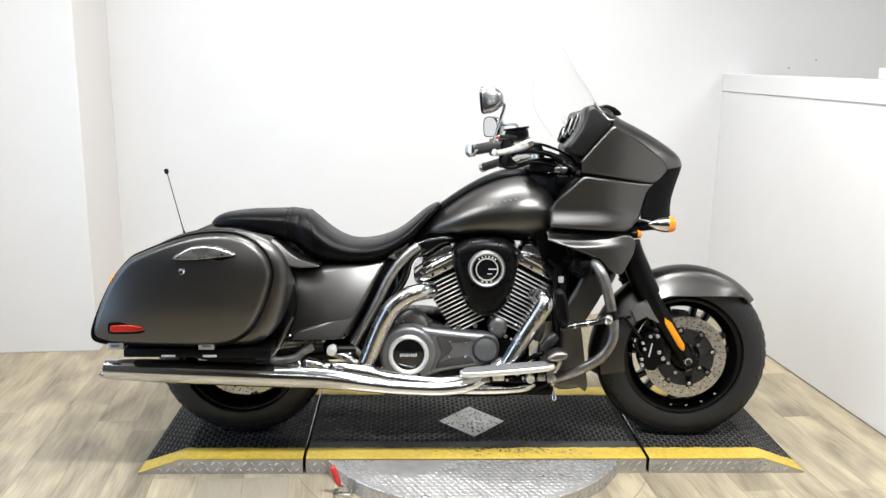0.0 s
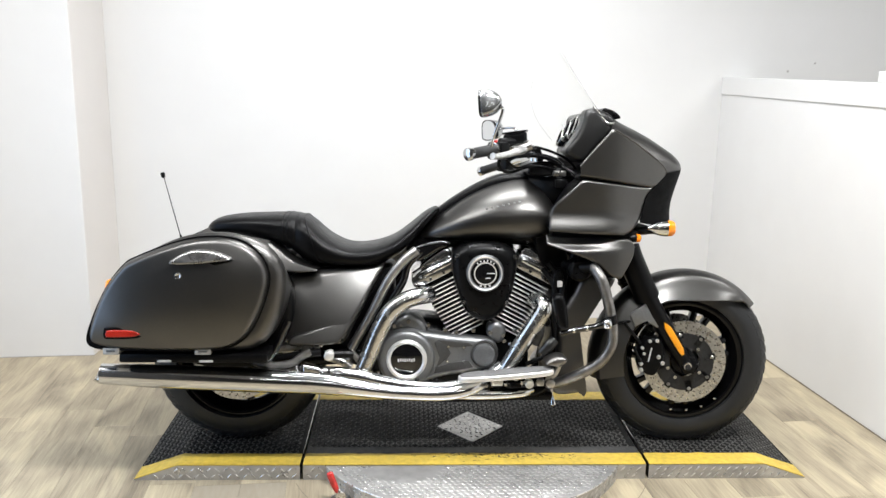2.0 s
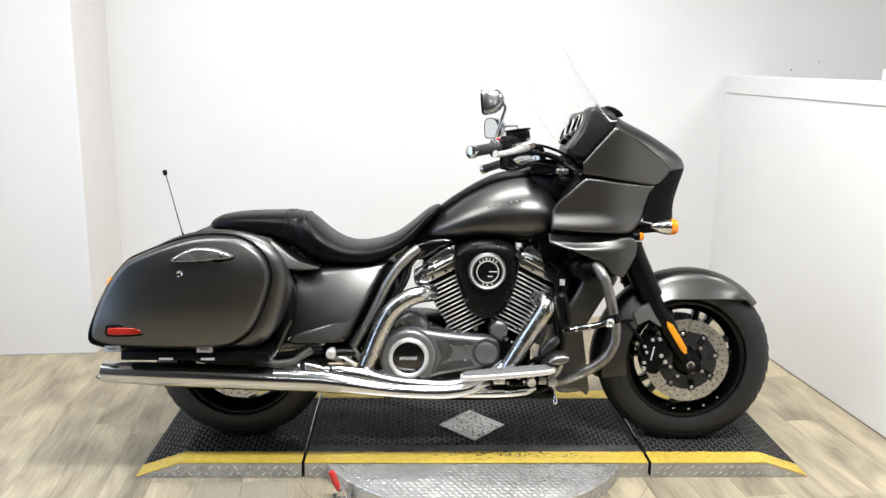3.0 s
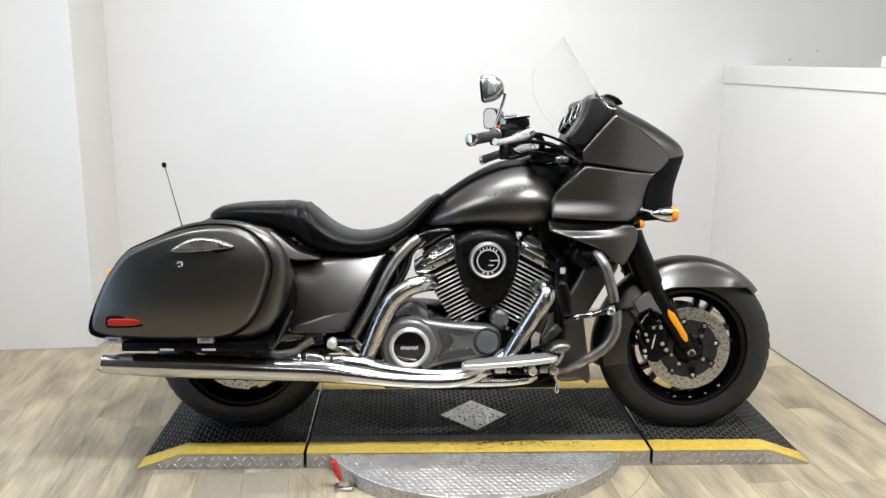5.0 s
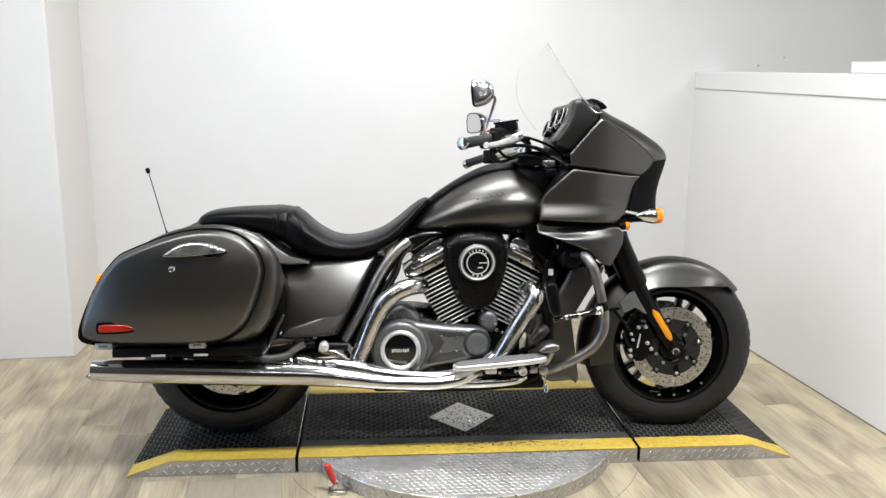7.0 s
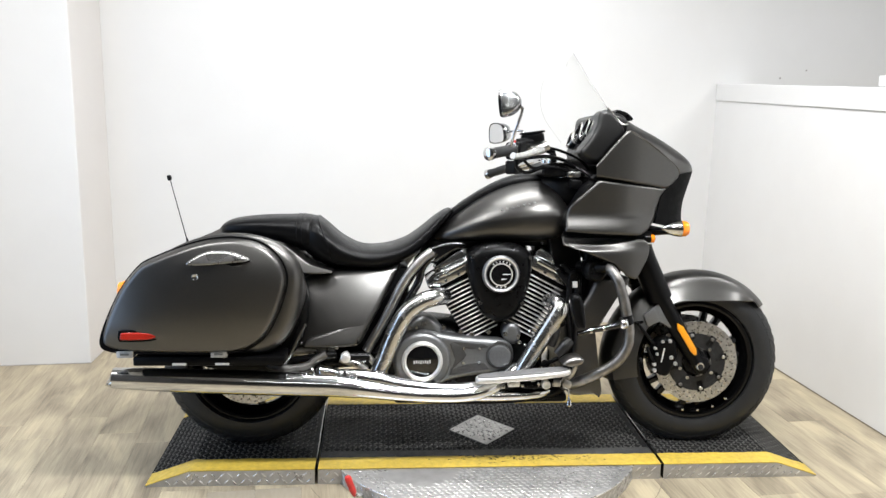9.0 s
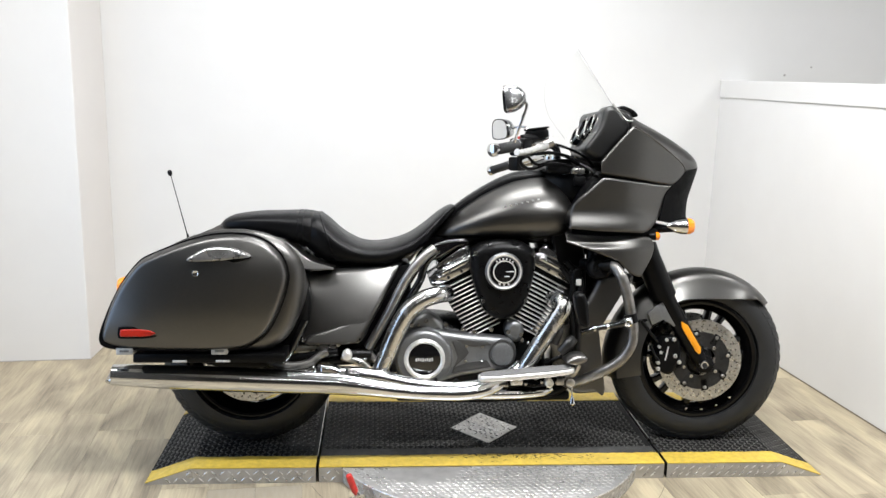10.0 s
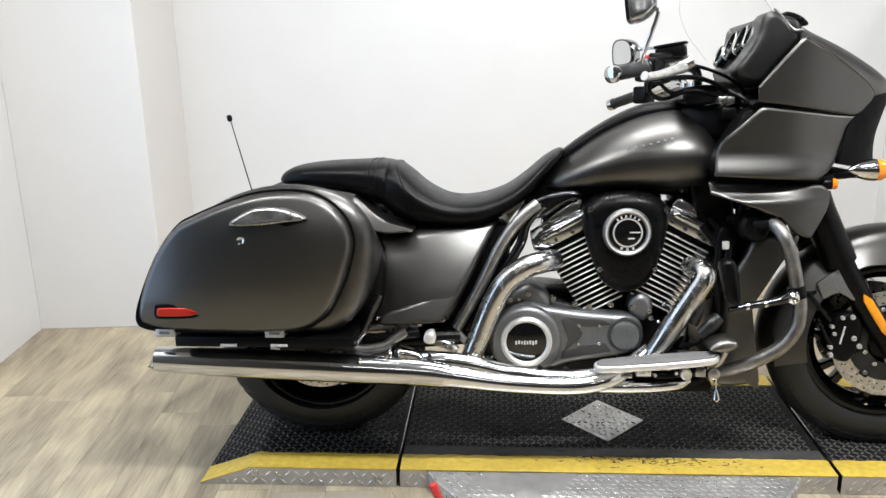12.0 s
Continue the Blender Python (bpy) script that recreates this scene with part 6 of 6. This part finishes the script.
    top = Vector((0.040, -0.43, 1.218)) if s < 0 else Vector((0.142, 0.43, 1.160))
    mid_ = Vector((f.x - 0.012, f.y, top.z + 0.006))
    stem = [(0.058, -0.40, 1.085), (0.064, -0.42, 1.12), (0.086, -0.43, 1.188), (0.083, -0.43, 1.205), (0.06, -0.43, 1.214)] if s < 0 else [f - Vector((0, 0, 0.03)), f + Vector((0.003, 0, 0.02)), mid_ + Vector((0, s * 0.01, -0.02)), mid_ + Vector((-0.01, s * 0.03, 0.0)), top]
    st = part("mirror_stem", tube(stem, 0.005, 10), CHROME, hb, "chrome mirror stem")
    face = Matrix.Translation(top) @ Matrix.Rotation(radians(26 * s), 4, "Z") @ Matrix.Rotation(radians(-8), 4, "Y")
    # the head: a rounded oblong, deeper behind
    out = [(-0.062, -0.035), (-0.055, 0.02), (-0.03, 0.044), (0.02, 0.046), (0.055, 0.03), (0.064, -0.01), (0.052, -0.042), (0.0, -0.05), (-0.045, -0.048)]
    out = [(s * -a2 * (0.64 if s < 0 else 0.9), b2 * 0.88) for a2, b2 in out]
    loop = curve([(0, y, z) for y, z in out], 5, True)
    shells = []
    for k in range(8):
        t = k / 7
        q = math.sqrt(max(0, 1 - (t * 0.97) ** 2))
        shells.append([face @ Vector((-0.012 + 0.055 * t, p.y * q, p.z * q)) for p in loop])
    shells.insert(0, [face @ Vector((-0.016, p.y * 0.97, p.z * 0.97)) for p in loop])
    mh = part("mirror_head", rings(shells), SHELL, st, "chrome mirror housing")
    part("mirror_glass", rings([[face @ Vector((-0.0165 - 0.001 * j, p.y * 0.9, p.z * 0.9)) for p in loop] for j in (0, 1)]), MIRROR, mh, "mirror glass")
    part("mirror_rim", rings([[face @ Vector((x, p.y * q, p.z * q)) for p in loop] for x, q in ((-0.010, 1.0), (-0.018, 1.01), (-0.019, 0.96), (-0.017, 0.9), (-0.010, 0.9))] + [[face @ Vector((-0.010, p.y, p.z)) for p in loop]], cap=False), BLACK_GLOSS, mh)
part("steering_cover", loft([(0.23, 0.985, 0.90, 0.06), (0.27, 1.0, 0.88, 0.10), (0.33, 1.005, 0.86, 0.13), (0.40, 1.02, 0.86, 0.14), (0.46, 1.03, 0.88, 0.12)], 3, 14, 24), BLACK_SATIN, bike, "black steering head cover")
part("top_clamp", pillow([(0.215, 1.005), (0.235, 1.03), (0.29, 1.035), (0.315, 1.005), (0.30, 0.985), (0.23, 0.985)], 0.13, -0.13, 0.01, n=4), BLACK_METAL, bike, "black fork top clamp")
for s in (-1, 1):
    part("riser", tube([(0.262, s * 0.05, 1.0), (0.262, s * 0.05, 1.045)], 0.018, 14), CHROME, bike)
    part("fork_cap", tube([(0.30, s * 0.105, 0.985), (0.297, s * 0.105, 1.0)], 0.022, 16), CHROME, bike)
for k, pts in enumerate(([(0.16, -0.26, 1.075), (0.22, -0.2, 1.085), (0.30, -0.14, 1.068), (0.37, -0.1, 1.035), (0.41, -0.08, 0.98)],
                         [(0.15, -0.28, 1.05), (0.21, -0.22, 1.055), (0.28, -0.15, 1.045), (0.35, -0.12, 1.01), (0.39, -0.1, 0.955)],
                         [(0.11, -0.32, 1.045), (0.15, -0.3, 1.015), (0.21, -0.2, 1.025), (0.30, -0.12, 1.03), (0.38, -0.1, 0.99)],
                         [(0.10, -0.33, 1.06), (0.09, -0.33, 1.02), (0.13, -0.3, 1.0), (0.22, -0.2, 1.02), (0.33, -0.14, 1.0)],
                         [(0.22, 0.2, 1.06), (0.30, 0.12, 1.06), (0.37, 0.06, 1.03), (0.40, 0.04, 0.97)],
                         [(0.33, -0.15, 1.02), (0.37, -0.17, 0.995), (0.39, -0.16, 0.96), (0.37, -0.13, 0.92)])):
    part("control_cable", tube(pts, 0.0062 if k % 2 else 0.0048, 8), BLACK_SATIN, bike)
part("cable_clip", box(0.30, 0.345, -0.165, -0.14, 0.985, 1.005, 0.004), ALU, bike)
for x, y, z, r in ((0.33, -0.15, 0.96, 0.02), (0.37, -0.16, 0.93, 0.022), (0.35, -0.13, 1.0, 0.018), (0.40, -0.15, 0.98, 0.02)):
    part("wiring_plug", box(x - r, x + r, y - r * 0.7, y + r * 0.7, z - r * 0.8, z + r * 0.8, 0.005), BLACK_SATIN, bike)

# --- under the fairing: radiator, horn, regulator ---
part("radiator", box(0.31, 0.362, -0.17, 0.17, 0.26, 0.66, 0.01), BLACK_SATIN, bike, "black radiator")
part("bottom_tray", box(-0.30, 0.33, -0.12, 0.12, 0.165, 0.20, 0.012), BLACK_SATIN, bike)
part("head_pipe_cover", pillow([(0.24, 0.80), (0.29, 0.80), (0.36, 0.72), (0.36, 0.64), (0.33, 0.60), (0.27, 0.66), (0.25, 0.73)], 0.12, -0.13, 0.01), BLACK_SATIN, bike)
ign = part("ignition_box", pillow([(0.305, 0.60), (0.31, 0.65), (0.335, 0.655), (0.34, 0.60)], -0.14, -0.20, 0.006, n=3), BLACK_METAL, bike)
part("label_plate", box(0.318, 0.336, -0.206, -0.198, 0.60, 0.622, 0.002), WHITE_PLASTIC, ign)
part("horn", lathe([(0.03, -0.25), (0.04, -0.24), (0.042, -0.2), (0.03, -0.18)], (0.39, 0, 0.665), 24), BLACK_METAL, bike, "black horn")
part("guard_mount", tube([(0.35, -0.16, 0.672), (0.39, -0.23, 0.675), (0.425, -0.26, 0.678)], 0.019, 14), BLACK_METAL, bike)
for pts, r in (([(0.262, -0.225, 0.468), (0.256, -0.228, 0.44), (0.243, -0.228, 0.398)], [0.012, 0.016, 0.013]), ([(0.309, -0.235, 0.419), (0.29, -0.24, 0.402), (0.260, -0.24, 0.372)], [0.017, 0.021, 0.015])):
    part("linkage_lever", tube(pts, r, 14), DARK_STEEL, bike, "cast grey brake linkage lever")
part("linkage_rod", tube([(0.270, -0.235, 0.357), (0.245, -0.23, 0.345), (0.212, -0.22, 0.328)], 0.008, 10), BLACK_METAL, bike)
for x, z, r in ((0.27, 0.55, 0.020), (0.283, 0.475, 0.016)):
    part("hose_joint", lathe([(r, -0.15), (r, -0.205), (r * 0.8, -0.21), (r * 0.4, -0.207)], (x, 0, z), 16), BLACK_METAL, bike)
for pts in ([(0.27, -0.17, 0.66), (0.31, -0.19, 0.60), (0.30, -0.19, 0.52), (0.315, -0.19, 0.42), (0.29, -0.18, 0.33)], [(0.29, -0.17, 0.68), (0.335, -0.19, 0.62), (0.33, -0.2, 0.55)]):
    part("hose", tube(pts, 0.010, 10), BLACK_SATIN, bike)
for x, z in ((0.282, 0.772), (0.30, 0.75), (0.22, 0.75), (0.13, 0.765)):
    bolt(x, -0.20 if x > 0.27 else -0.13, z, 0.006, bike)
part("side_stand", tube([(0.02, 0.16, 0.205), (-0.10, 0.185, 0.20), (-0.27, 0.19, 0.205), (-0.29, 0.20, 0.205)], 0.013, 10), BLACK_SATIN, bike, "black side stand, folded up")

# round cut in the floor about the turning plate
ring = [[(0.03 + rr * math.sin(a), -0.016 - rr * math.cos(a), z) for rr, z in ((0.666, -0.002), (0.666, 0.0007), (0.668, 0.0007), (0.668, -0.002))] for a in [radians(-67 + 134 * i / 90) for i in range(91)]]
tagged(part("floor_joint", rings(ring), JOINT_AND_SHADE, smooth=False), kind="structure")

# ---- planks of the floor, near ones as pieces ----
def plank_mesh(name, w, l):
    bm = box(-w / 2 + 0.0003, w / 2 - 0.0003, 0.0, l - 0.0006, -0.004, 0.0)
    bmesh.ops.bevel(bm, geom=[e for e in bm.edges if all(v.co.z > -0.001 for v in e.verts)], offset=0.0005, segments=1, affect="EDGES")
    me = bpy.data.meshes.new(name)
    bm.to_mesh(me)
    bm.free()
    me.materials.append(PLANK)
    return me


PW, PL = 0.155, 0.92
rnd = random.Random(5)
cut = {}                             # plank meshes by length and paleness


def plank(u, v0, v1, worn=False):
    # the last argument picks the paler plank colour
    key = (round(v1 - v0, 3), worn)
    if key not in cut:
        cut[key] = plank_mesh("plank", PW, v1 - v0)
        if worn:
            cut[key].materials.clear()
            cut[key].materials.append(PALE_PLANK)
    ob = new("plank", cut[key])
    ob.location = (u, v0, 0.0)
    ob.parent = floor


far_bm = bmesh.new()
u = U_LEFT + PW / 2
while u + PW / 2 < 4.2:
    v = -6.2 - rnd.random() * PL
    while v < V_BACK - 0.01:
        v0, v1 = max(v, -6.2), min(v + PL, V_BACK)
        if -2.3 < u < 2.6 and v + PL > -2.2:
            # two short pale pieces beside the platform
            w0, w1 = (max(v0, -0.45), min(v1, -0.21)) if -0.94 < u < -0.65 else (0, 0)
            if w1 - w0 > 0.03:
                for a, b, worn in ((v0, w0, False), (w0, w1, True), (w1, v1, False)):
                    if b - a > 0.005:
                        plank(u, a, b, worn)
            else:
                plank(u, v0, v1)
        elif v1 - v0 > 0.01:
            vs = [far_bm.verts.new((u + sx * (PW / 2 - 0.0004), y, -0.0005)) for sx, y in ((-1, v0), (1, v0), (1, v1 - 0.0008), (-1, v1 - 0.0008))]
            far_bm.faces.new(vs)
        v += PL
    u += PW
far_planks = part("far_planks", far_bm, PLANK, floor, smooth=False)
far_planks["kind"] = "stuff"
